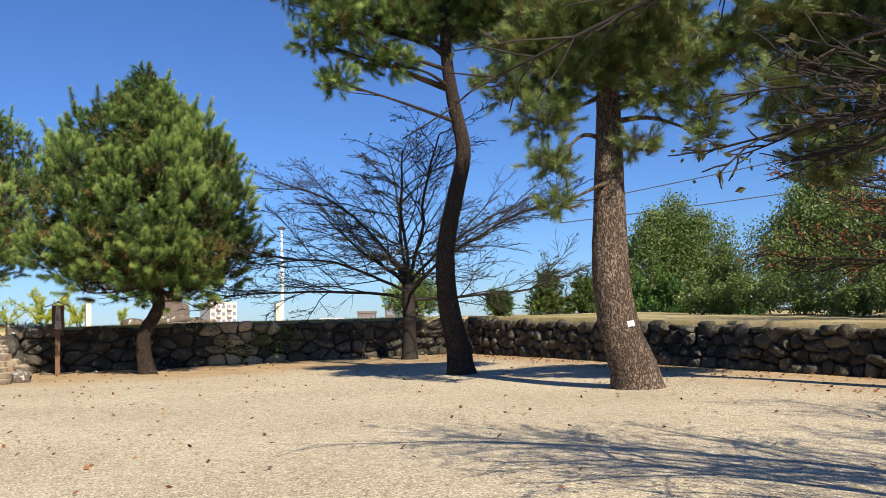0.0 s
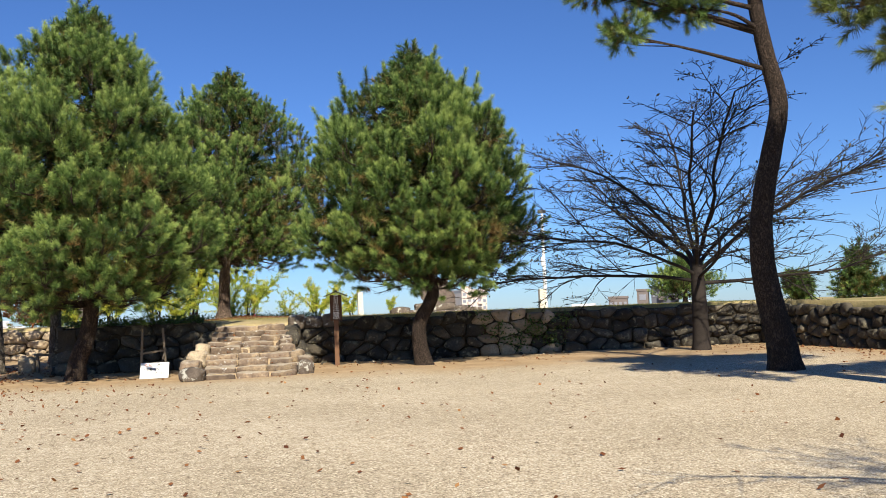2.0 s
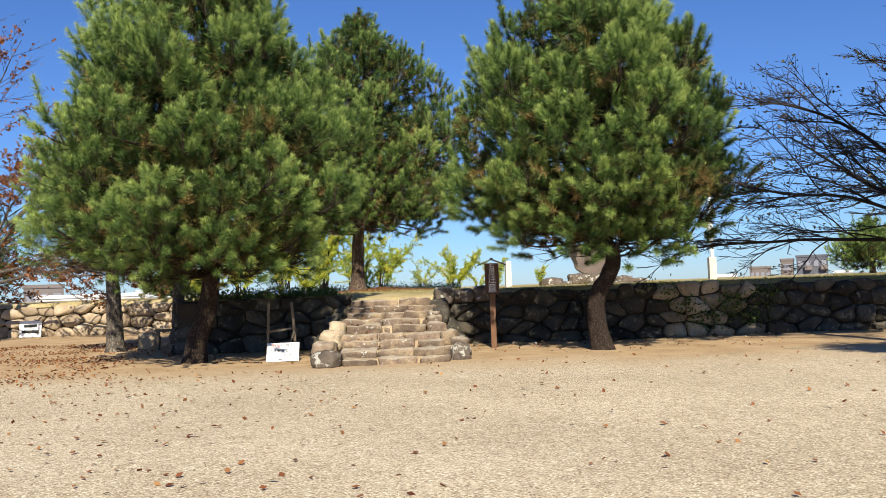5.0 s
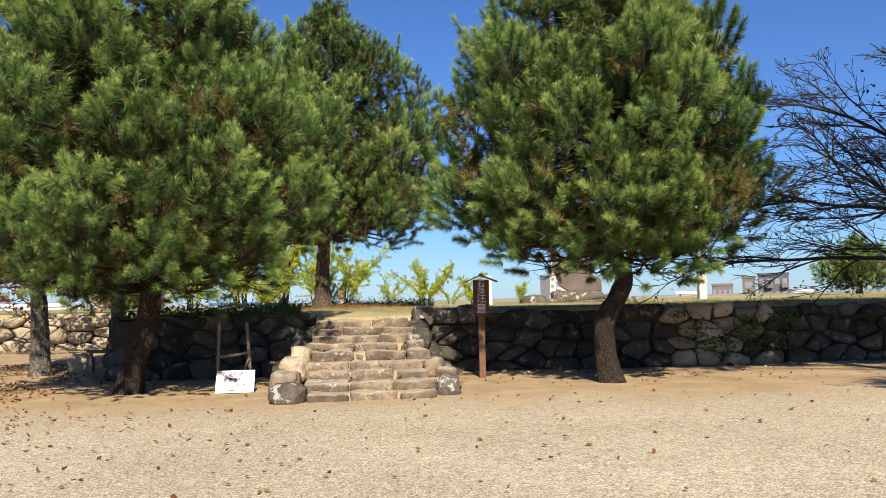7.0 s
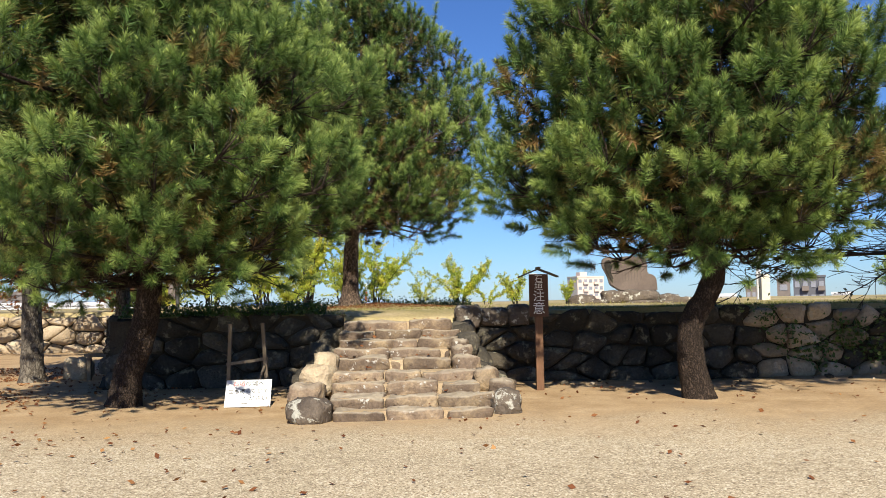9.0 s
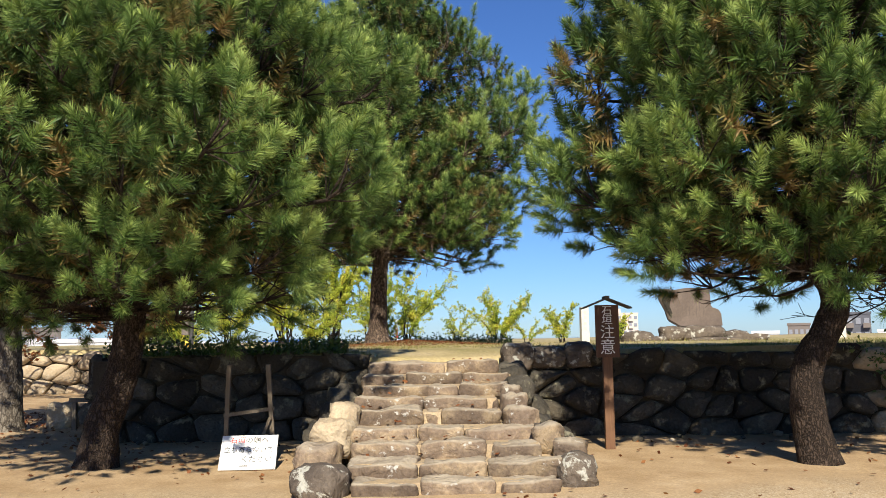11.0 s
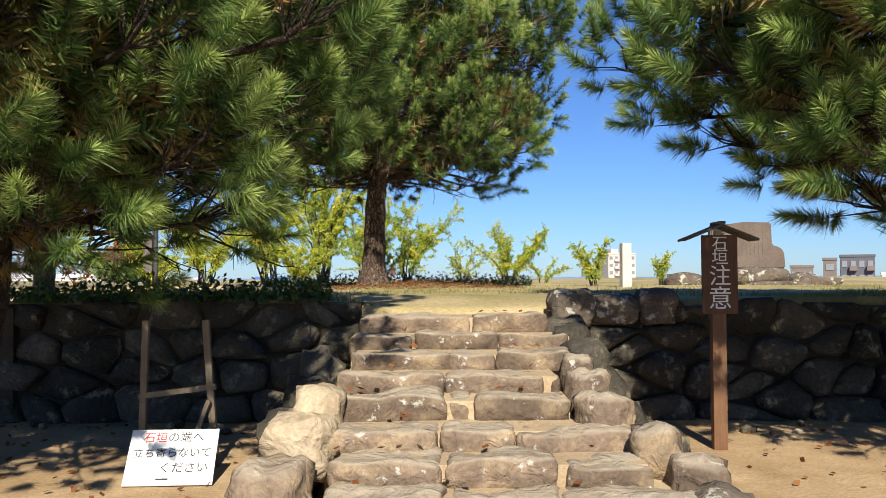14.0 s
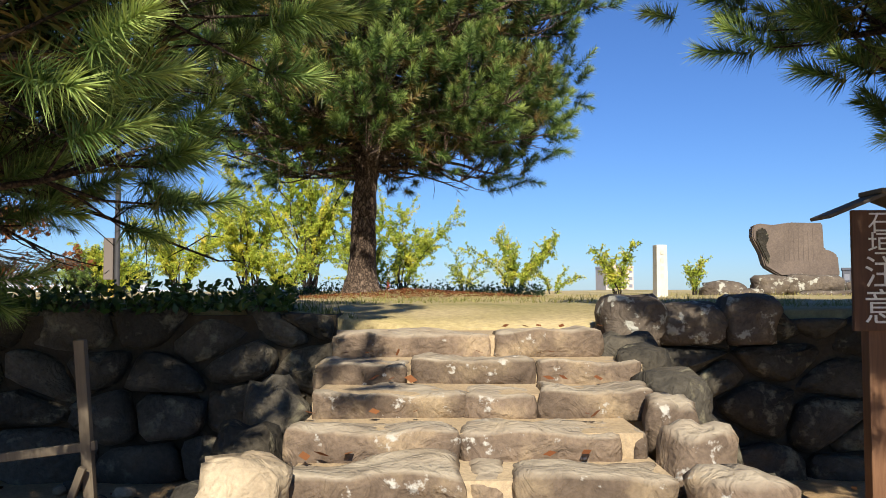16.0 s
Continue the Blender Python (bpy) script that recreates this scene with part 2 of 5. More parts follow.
M_SIGNWOOD = wood_mat("brown_stained_wood", (0.085, 0.038, 0.018), (0.165, 0.075, 0.036))
M_SIGNPOST = wood_mat("sunlit_post_wood", (0.15, 0.07, 0.032), (0.28, 0.145, 0.07))
M_ROOFWOOD = wood_mat("grey_roof_wood", (0.09, 0.075, 0.06), (0.17, 0.14, 0.11))
M_OLDWOOD = wood_mat("weathered_frame_wood", (0.14, 0.11, 0.075), (0.26, 0.21, 0.145))


def plain(name, col, rough=0.6, var=0.12, scale=8, metal=0.0):
    m, n, links, b = material(name)
    f = noise_at(n, links, object_coord(n), scale, 5, 0.6)
    lo = tuple(max(0.0, c * (1 - var)) for c in col)
    hi = tuple(min(1.0, c * (1 + var)) for c in col)
    links.new(ramp(n, links, f, [(0.3, lo), (0.7, hi)]), b.inputs["Base Color"])
    b.inputs["Roughness"].default_value = rough
    b.inputs["Metallic"].default_value = metal
    return m


M_WHITEBOARD = plain("white_sign_sheet", (0.78, 0.78, 0.76), 0.45, 0.05)
M_INK = plain("black_ink", (0.02, 0.02, 0.02), 0.6)
M_RED = plain("red_ink", (0.55, 0.03, 0.03), 0.6)
M_WHITEPAINT = plain("white_letter_paint", (0.72, 0.70, 0.64), 0.7, 0.2, 30)
M_CONCRETE = plain("pale_concrete", (0.62, 0.58, 0.47), 0.85, 0.1)
M_POLE = plain("white_pole_paint", (0.74, 0.74, 0.72), 0.5, 0.05)
M_DARKMETAL = plain("dark_metal", (0.06, 0.06, 0.065), 0.5, 0.2)
M_PINKWALL = plain("pink_render_wall", (0.66, 0.50, 0.42), 0.85, 0.05, 0.5)
M_CREAMWALL = plain("cream_render_wall", (0.66, 0.54, 0.46), 0.85, 0.05, 0.5)
M_GREYWALL = plain("grey_tile_wall", (0.10, 0.105, 0.125), 0.8, 0.08, 0.5)
M_LIGHTWALL = plain("light_grey_wall", (0.60, 0.61, 0.62), 0.85, 0.05, 0.5)
M_BROWNWALL = plain("brown_wall", (0.17, 0.145, 0.13), 0.85, 0.08, 0.5)
# panes lightened and blued: distance haze is put into their colour
M_GLASS = plain("hazed_window_glass", (0.24, 0.25, 0.28), 0.3, 0.2)
M_CARVED = plain("carved_groove", (0.12, 0.095, 0.08), 0.9, 0.2)
M_BLUE = plain("blue_roof_sheet", (0.06, 0.16, 0.42), 0.5)
M_YELLOWPAINT = plain("yellow_paint", (0.65, 0.48, 0.08), 0.5)
M_SEA = plain("hazy_sea", (0.20, 0.30, 0.42), 0.35, 0.08, 0.01)


# ---- building helpers ----
def mesh_object(name, me, material=None, parent=None, label="", smooth=False):
    ob = new(name, me)
    if material:
        me.materials.append(material)
    if smooth:
        me.polygons.foreach_set("use_smooth", [True] * len(me.polygons))
    if parent is not None:
        ob.parent = parent
    if label:
        tagged(ob, label=label)
    return ob


def part(name, bm, material, parent, label="", smooth=False):
    me = bpy.data.meshes.new(name)
    bm.to_mesh(me)
    bm.free()
    return mesh_object(name, me, material, parent, label, smooth)


def thing(name, at, label, category, group="", turn=0.0):
    ob = new(name)
    ob.empty_display_size = 0.2
    ob.matrix_world = pose(*at, 0, 0, turn)
    return tagged(ob, label, category, group)


def box(bm, x0, x1, y0, y1, z0, z1, bevel=0.0, m=None):
    r = bmesh.ops.create_cube(bm, size=1)
    vs = r["verts"]
    bmesh.ops.scale(bm, vec=(x1 - x0, y1 - y0, z1 - z0), verts=vs)
    bmesh.ops.translate(bm, vec=((x0 + x1) / 2, (y0 + y1) / 2, (z0 + z1) / 2), verts=vs)
    if bevel:
        es = list({e for v in vs for e in v.link_edges})
        r = bmesh.ops.bevel(bm, geom=es, offset=bevel, segments=2, affect="EDGES", profile=0.6)
        vs = list({v for f in r["faces"] for v in f.verts} | {v for v in vs if v.is_valid})
    if m is not None:
        bmesh.ops.transform(bm, matrix=m, verts=vs)
    return vs


def box_bm(*a, **k):
    bm = bmesh.new()
    box(bm, *a, **k)
    return bm


class Tubes:
    """Collects tapered tubes into one mesh."""

    def __init__(self):
        self.v, self.f = [], []

    def add(self, pts, radii, sides=6, lump=0.0, rng=None):
        pts = np.asarray(pts, float)
        tang = np.gradient(pts, axis=0)
        tang /= np.linalg.norm(tang, axis=1)[:, None] + 1e-9
        ref = np.array([0.31, 0.95, 0.1]) if abs(tang[0][2]) > 0.7 else np.array([0, 0, 1.0])
        base = len(self.v)
        ang = np.arange(sides) * 2 * math.pi / sides
        for p, t, r in zip(pts, tang, radii):
            u = np.cross(t, ref)
            u /= np.linalg.norm(u) + 1e-9
            w = np.cross(t, u)
            rr = np.full(sides, r)
            if lump:
                rr = rr * (1 + lump * rng.uniform(-1, 1, sides))
            ring = p + (np.cos(ang) * rr)[:, None] * u + (np.sin(ang) * rr)[:, None] * w
            self.v.extend(map(tuple, ring))
        n = len(pts)
        for i in range(n - 1):
            a, b = base + i * sides, base + (i + 1) * sides
            for j in range(sides):
                k = (j + 1) % sides
                self.f.append((a + j, a + k, b + k, b + j))
        self.f.append(tuple(base + (n - 1) * sides + j for j in range(sides)))

    def mesh(self, name):
        me = bpy.data.meshes.new(name)
        me.from_pydata(self.v, [], self.f)
        me.polygons.foreach_set("use_smooth", [True] * len(me.polygons))
        return me


def poly_soup(name, verts, tones, k):
    """Mesh of separate k-sided faces. verts: (n, k, 3); tones: (n,) or (n, k)."""
    n = len(verts)
    me = bpy.data.meshes.new(name)
    me.vertices.add(n * k)
    me.vertices.foreach_set("co", np.ascontiguousarray(verts, dtype=np.float32).ravel())
    me.loops.add(n * k)
    me.loops.foreach_set("vertex_index", np.arange(n * k, dtype=np.int32))
    me.polygons.add(n)
    me.polygons.foreach_set("loop_start", np.arange(0, n * k, k, dtype=np.int32))
    me.polygons.foreach_set("loop_total", np.full(n, k, dtype=np.int32))
    at = me.attributes.new("tone", "FLOAT", "POINT")
    tones = np.asarray(tones, float)
    if tones.ndim == 1:
        tones = np.repeat(tones, k)
    at.data.foreach_set("value", np.clip(tones, 0, 1).astype(np.float32).ravel())
    me.update(calc_edges=True)
    return me


def unit(a):
    return a / (np.linalg.norm(a, axis=-1, keepdims=True) + 1e-9)


def needles(origins, axes, lengths, tones, rng, count=60, length=0.12, width=0.008, spread=(0.95, 0.45)):
    """Needle triangles round shoots: each shoot a bottle brush of count needles."""
    s = len(origins)
    t = rng.uniform(0.02, 1.0, (s, count))
    ang = rng.uniform(0, 2 * math.pi, (s, count))
    ax = unit(axes)
    u = unit(np.cross(ax, np.array([0.37, 0.71, 0.6])))
    w = np.cross(ax, u)
    rad = np.cos(ang)[..., None] * u[:, None] + np.sin(ang)[..., None] * w[:, None]
    op = spread[0] + (spread[1] - spread[0]) * t + rng.normal(0, 0.12, t.shape)
    d = np.cos(op)[..., None] * ax[:, None] + np.sin(op)[..., None] * rad
    d[..., 2] -= 0.06
    start = origins[:, None] + ax[:, None] * (lengths[:, None] * t)[..., None]
    ln = length * rng.uniform(0.75, 1.2, (s, count))
    tip = start + d * ln[..., None]
    side = unit(np.cross(d, rng.normal(0, 1, d.shape))) * width * 0.5
    tri = np.stack([start - side, start + side, tip], axis=2).reshape(-1, 3, 3)
    # tone falls towards each shoot's foot, putting shade into the colour, tips brighter
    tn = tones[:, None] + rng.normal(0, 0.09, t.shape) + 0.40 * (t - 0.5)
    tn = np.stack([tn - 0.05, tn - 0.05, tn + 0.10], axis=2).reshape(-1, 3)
    return tri, tn


def leaf_quads(points, size, tones, rng, flat=0.0, aspect=0.55):
    """Small pointed leaves, one four-sided face each, in random directions."""
    n = len(points)
    d = rng.normal(0, 1, (n, 3))
    d[:, 2] *= 1 - flat
    d = unit(d)
    s = rng.normal(0, 1, (n, 3))
    s[:, 2] *= 1 - flat
    s = unit(np.cross(d, s))
    if flat > 0.5:
        up = np.array([0, 0, 1.0]) + rng.normal(0, 0.35, (n, 3))
        s = unit(np.cross(d, up))
    sz = (np.asarray(size) * rng.uniform(0.7, 1.3, n))[:, None]
    a = points - d * sz * 0.5
    b = points + s * sz * 0.5 * aspect
    c = points + d * sz * 0.5
    e = points - s * sz * 0.5 * aspect
    return np.stack([a, b, c, e], axis=1), tones + rng.normal(0, 0.12, n)


def spline(pts, n):
    """Smooth points through a few given ones."""
    p = np.asarray(pts, float)
    p = np.vstack([2 * p[0] - p[1], p, 2 * p[-1] - p[-2]])
    out = []
    segs = len(p) - 3
    for q in np.linspace(0, segs, n):
        i = min(int(q), segs - 1)
        t = q - i
        a, b, c, d = p[i], p[i + 1], p[i + 2], p[i + 3]
        out.append(0.5 * (2 * b + (c - a) * t + (2 * a - 5 * b + 4 * c - d) * t * t + (3 * b - a - 3 * c + d) * t ** 3))
    return np.array(out)


def lump_mesh(name, seed, sub=2, rough=0.16, square=0.35, dims=(1, 1, 1)):
    """A rounded, uneven boulder of about the given size, centred."""
    bm = bmesh.new()
    bmesh.ops.create_icosphere(bm, subdivisions=sub, radius=0.5)
    off = Vector((seed * 7.3, seed * 3.1, seed * 1.7))
    for v in bm.verts:
        c = v.co.normalized()
        k = max(abs(c.x), abs(c.y), abs(c.z))
        c = c * (1 - square) + (c / k) * square
        r = 0.5 * (1 + rough * noise.noise(c * 1.7 + off) * 2 + rough * 0.5 * noise.noise(c * 4.1 + off))
        v.co = Vector((c.x * r * dims[0], c.y * r * dims[1], c.z * r * dims[2]))
    me = bpy.data.meshes.new(name)
    bm.to_mesh(me)
    bm.free()
    me.polygons.foreach_set("use_smooth", [True] * len(me.polygons))
    return me


def rough_block(name, seed, dims, cell=0.11, bev=0.05, amp=0.02):
    """A hewn stone block with rounded, worn edges, standing on z = 0 of its own and centred in x and y."""
    n = [max(2, min(14, round(d / cell))) for d in dims]
    bm = bmesh.new()
    off = Vector((seed * 5.1, seed * 2.3, seed * 9.7))
    grid = {}

    def vert(i, j, k):
        if (i, j, k) not in grid:
            p = Vector((dims[0] * (i / n[0] - 0.5), dims[1] * (j / n[1] - 0.5), dims[2] * (k / n[2])))
            q = Vector(p)
            for a, lo, hi in ((0, -dims[0] / 2, dims[0] / 2), (1, -dims[1] / 2, dims[1] / 2), (2, 0, dims[2])):
                q[a] = min(max(p[a], lo + bev), hi - bev)
            d = p - q
            if d.length > 1e-6:
                p = q + d.normalized() * min(d.length, bev)
            w = 0.35 if k == 0 else 1.0
            p += Vector((noise.noise(p * 2.6 + off), noise.noise(p * 2.6 + off + Vector((9, 0, 0))), noise.noise(p * 2.6 + off + Vector((0, 9, 0))))) * amp * 2 * w
            p += Vector((noise.noise(p * 9 + off), noise.noise(p * 9 - off), noise.noise(p * 9 + off * 2))) * amp * 0.7 * w
            grid[(i, j, k)] = bm.verts.new(p)
        return grid[(i, j, k)]
    for i in range(n[0]):
        for j in range(n[1]):
            bm.faces.new([vert(i, j, n[2]), vert(i + 1, j, n[2]), vert(i + 1, j + 1, n[2]), vert(i, j + 1, n[2])])
            bm.faces.new([vert(i, j, 0), vert(i, j + 1, 0), vert(i + 1, j + 1, 0), vert(i + 1, j, 0)])
    for i in range(n[0]):
        for k in range(n[2]):
            bm.faces.new([vert(i, 0, k), vert(i + 1, 0, k), vert(i + 1, 0, k + 1), vert(i, 0, k + 1)])
            bm.faces.new([vert(i + 1, n[1], k), vert(i, n[1], k), vert(i, n[1], k + 1), vert(i + 1, n[1], k + 1)])
    for j in range(n[1]):
        for k in range(n[2]):
            bm.faces.new([vert(0, j + 1, k), vert(0, j, k), vert(0, j, k + 1), vert(0, j + 1, k + 1)])
            bm.faces.new([vert(n[0], j, k), vert(n[0], j + 1, k), vert(n[0], j + 1, k + 1), vert(n[0], j, k + 1)])
    me = bpy.data.meshes.new(name)
    bm.to_mesh(me)
    bm.free()
    me.polygons.foreach_set("use_smooth", [True] * len(me.polygons))
    return me


def cells(u0, u1, z0, z1, du, dz, rng, jitter=0.36):
    """Cuts the rectangle into uneven stone outlines (clipped half-planes round jittered seeds)."""
    seeds = []
    rows = max(2, round((z1 - z0) / dz))
    for r in range(rows):
        cols = max(1, round((u1 - u0) / du * rng.uniform(0.8, 1.2)))
        hz = (z1 - z0) / rows
        for c in range(cols):
            wd = (u1 - u0) / cols
            seeds.append((u0 + (c + 0.5 + rng.uniform(-jitter, jitter) + 0.5 * (r % 2) * (1 if c < cols - 1 else 0)) * wd,
                          z0 + (r + 0.5 + rng.uniform(-jitter, jitter)) * hz))
    seeds = np.array(seeds)
    out = []
    sq = dz / du                        # stones lie wider than high
    for i, s in enumerate(seeds):
        poly = [(u0, z0), (u1, z0), (u1, z1), (u0, z1)]
        dd = ((seeds - s) * (sq ** 0.5, sq ** -0.5))
        order = np.argsort((dd ** 2).sum(1))[1:22]
        for j in order:
            q = seeds[j]
            n = np.array([(q[0] - s[0]) * sq, (q[1] - s[1]) / sq])
            mid = (s + q) / 2
            new_poly = []
            for a in range(len(poly)):
                p1, p2 = np.array(poly[a]), np.array(poly[(a + 1) % len(poly)])
                d1, d2 = np.dot(p1 - mid, n), np.dot(p2 - mid, n)
                if d1 <= 0:
                    new_poly.append(tuple(p1))
                if d1 * d2 < 0:
                    new_poly.append(tuple(p1 + (p2 - p1) * d1 / (d1 - d2)))
            poly = new_poly
            if len(poly) < 3:
                break
        if len(poly) >= 3:
            p = np.array(poly)
            if np.ptp(p[:, 0]) > 0.08 and np.ptp(p[:, 1]) > 0.07:
                out.append(p)
    return out


def stone_from_outline(poly, depth, rng, gap=0.018):
    """A stone with that outline in (u, z): rounded corners, a bulging face towards -y, its back at y = 0. Origin at the outline's middle."""
    c = poly.mean(0)
    p = poly - c
    for _ in range(2):                                  # round the corners
        q = []
        for a in range(len(p)):
            b = p[(a + 1) % len(p)]
            q.append(p[a] * 0.80 + b * 0.20)
            q.append(p[a] * 0.20 + b * 0.80)
        p = np.array(q)
        if len(p) > 9:
            break
    r = np.linalg.norm(p, axis=1, keepdims=True)
    p = p * (1 - gap / np.maximum(r, 0.05))
    p = p * (1 + rng.uniform(-0.05, 0.05, (len(p), 1)))
    n = len(p)
    tilt = rng.uniform(-0.22, 0.22, 2)
    verts, faces = [], []
    for k, y in ((0.96, 0.0), (1.0, -0.55), (0.90, -0.84), (0.52, -1.0)):
        for x, z in p * k:
            lean = tilt[0] * x + tilt[1] * z
            bul = depth * (1 + rng.uniform(-0.15, 0.15))
            verts.append((x, y * bul + (lean if y < -0.3 else 0), z))
    verts.append((0, -depth * (1.03 + rng.uniform(-0.05, 0.05)), 0))
    for ring in range(3):
        for j in range(n):
            k = (j + 1) % n
            a, b = ring * n, (ring + 1) * n
            faces.append((a + j, a + k, b + k, b + j))
    for j in range(n):
        faces.append((3 * n + j, 3 * n + (j + 1) % n, 4 * n))
    me = bpy.data.meshes.new("stone")
    me.from_pydata(verts, [], faces)
    me.polygons.foreach_set("use_smooth", [True] * len(me.polygons))
    return me, c


# ---- the ground and the raised terrace ----
TOP = 1.36              # height of the terrace above the yard
FACE = 4.0              # the front wall's foot
SIDE = 16.25             # the foot of the wall on the +x side


def sheet(name, xs, ys, height, material):
    verts = [(x, y, height(x, y)) for y in ys for x in xs]
    w = len(xs)
    faces = [(j * w + i, j * w + i + 1, (j + 1) * w + i + 1, (j + 1) * w + i) for j in range(len(ys) - 1) for i in range(w - 1)]
    me = bpy.data.meshes.new(name)
    me.from_pydata(verts, [], faces)
    return mesh_object(name, me, material, smooth=True)


def spread_axis(lo, hi, step, far, n):
    near = list(np.arange(lo, hi + 0.01, step))
    k = (far / max(abs(lo), abs(hi))) ** (1 / n)
    left, right = [], []
    a, b = lo, hi
    for _ in range(n):
        a, b = a - (abs(a) * (k - 1) + step), b + (abs(b) * (k - 1) + step)
        left.insert(0, a)
        right.append(b)
    return left + near + right


def yard_height(x, y):
    far = max(0.0, math.hypot(x, y - 5) - 75)
    drop = -14 * min(1.0, far / 60) ** 2 * (3 - 2 * min(1.0, far / 60))
    if far > 0:
        return drop
    return -0.06 * math.exp(-((x + 2.5) ** 2 + (y - 1.3) ** 2) / 6) + 0.03 * noise.noise(Vector((x * 0.25, y * 0.25, 0))) + 0.008 * noise.noise(Vector((x * 1.1, y * 1.1, 4)))


ground = sheet("ground", spread_axis(-28, 28, 0.7, 4200, 12), spread_axis(-34, 30, 0.7, 4200, 12), yard_height, M_GROUND)
tagged(ground, "pale fine gravel yard with bare tan earth by the walls", "ground", kind="structure")
lowland = sheet("ground_lowland", spread_axis(-200, 200, 100, 4300, 4), spread_axis(-200, 200, 100, 4300, 4), lambda x, y: -13.2 if math.hypot(x, y) > 160 else -16.0, M_FAR)
tagged(lowland, "hazy green lowland far below the terrace", "ground", kind="structure")
sea = sheet("water", [-4800, -2400, 0, 2400, 4800], [900, 2500, 4800], lambda x, y: -12.9, M_SEA)
tagged(sea, "hazy blue sea on the horizon", "sea", kind="structure")


def terrace_height(x, y):
    z = TOP + 0.05 * noise.noise(Vector((x * 0.18, y * 0.18, 2))) + 0.012 * noise.noise(Vector((x * 0.9, y * 0.9, 7)))
    d = math.hypot((x + 0.9) / 1.5, (y - 11.3) / 1.2)                      # the mound round the tree's roots
    if x > SIDE - 0.1:                                                     # the +x side lies lower towards the yard's open end
        z -= 0.36 * min(1.0, max(0.0, (4.0 - y) / 18.0))
    z += 0.16 * max(0.0, 1 - d / 1.6)
    stair = max(0.0, 1 - abs(x - 0.15) / 1.6)                              # the hollow at the head of the stairs
    z -= 0.14 * min(1, stair * 2) * max(0.0, min(1.0, (5.6 - y) / 1.4))
    return z


def terrace(name, x0, x1, y0, y1, label):
    xs = np.linspace(x0, x1, max(2, int((x1 - x0) / 0.55) + 1))
    ys = np.linspace(y0, y1, max(2, int((y1 - y0) / 0.55) + 1))
    ob = sheet(name, xs, ys, terrace_height, M_TURF)
    m = ob.modifiers.new("thick", "SOLIDIFY")
    m.thickness, m.offset = 0.5, -1
    return tagged(ob, label, "ground", kind="structure")


terrace("ground_terrace", -5.45, 62, FACE + 0.22, 62, "dry grass and bare earth on the raised terrace")
terrace("ground_terrace_side", SIDE + 0.22, 62, -40, FACE + 0.18, "dry grass on the terrace beside the yard")
terrace("ground_terrace_back", -62, -5.50, 17.25, 62, "dry grass on the terrace behind the rear wall")


# ---- dry stone walls ----
def stone_wall(name, origin, turn, length, height, du, dz, seed, label, mat=M_STONE, batter=5.0, lit_span=None, depth=(0.16, 0.30), ragged=0.10, fall=0.0):
    """A dry stone retaining wall whose foot runs along its own +x from origin; its face looks to its own -y."""
    rng = np.random.default_rng(seed)
    m = pose(*origin, 0, 0, turn)
    core = part(name, box_bm(0, length, 0.12, 0.6, -0.15, height * (1 - fall) - 0.10), M_CORE_EARTH_SHADE, None)
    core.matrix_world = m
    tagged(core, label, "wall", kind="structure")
    lean = pose(0, 0, 0, -batter, 0, 0)
    for poly in cells(0, length, -0.06, height, du, dz, rng):
        top = poly[:, 1].max() > height - 0.02
        if top:
            poly = poly.copy()
            lift = rng.uniform(-ragged, ragged * 0.7)
            poly[poly[:, 1] > height - 0.02, 1] += lift
        if fall:
            poly = poly.copy()
            poly[:, 1] *= 1 - fall * np.clip(poly[:, 0] / 18.0, 0, 1)
        me, c = stone_from_outline(poly, rng.uniform(*depth), rng)
        ob = new("stone", me)
        use = mat
        # pale stones within the span paint a sunlit patch onto the wall
        if lit_span and lit_span[0] < c[0] < lit_span[1] and rng.uniform() < lit_span[2]:
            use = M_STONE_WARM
        me.materials.append(use)
        ob.parent = core
        yy = rng.uniform(-0.02, 0.05) + 0.12
        ob.matrix_local = lean @ pose(c[0], yy, c[1])
    return core


# the front wall's sunlit stretch is put in as paler stones
stone_wall("wall_front", (1.30, FACE, 0), 0, SIDE - 1.30, 1.37, 0.58, 0.34, 11, "rounded grey field stones stacked dry in a low retaining wall", lit_span=(5.5, 7.8, 0.8))
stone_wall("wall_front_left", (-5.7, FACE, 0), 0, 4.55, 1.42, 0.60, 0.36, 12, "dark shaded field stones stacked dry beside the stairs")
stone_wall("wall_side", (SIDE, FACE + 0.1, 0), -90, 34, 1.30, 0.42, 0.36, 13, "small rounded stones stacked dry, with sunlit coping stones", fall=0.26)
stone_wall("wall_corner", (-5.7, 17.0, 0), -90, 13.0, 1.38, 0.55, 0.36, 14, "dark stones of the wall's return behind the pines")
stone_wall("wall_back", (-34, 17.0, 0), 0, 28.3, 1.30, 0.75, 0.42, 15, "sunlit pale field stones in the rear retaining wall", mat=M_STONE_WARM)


# ---- stone stairs ----
stairs = thing("stone_stairs", (0.12, 0, 0), "worn uneven stone stairs with sandy earth between the blocks", "stairs")
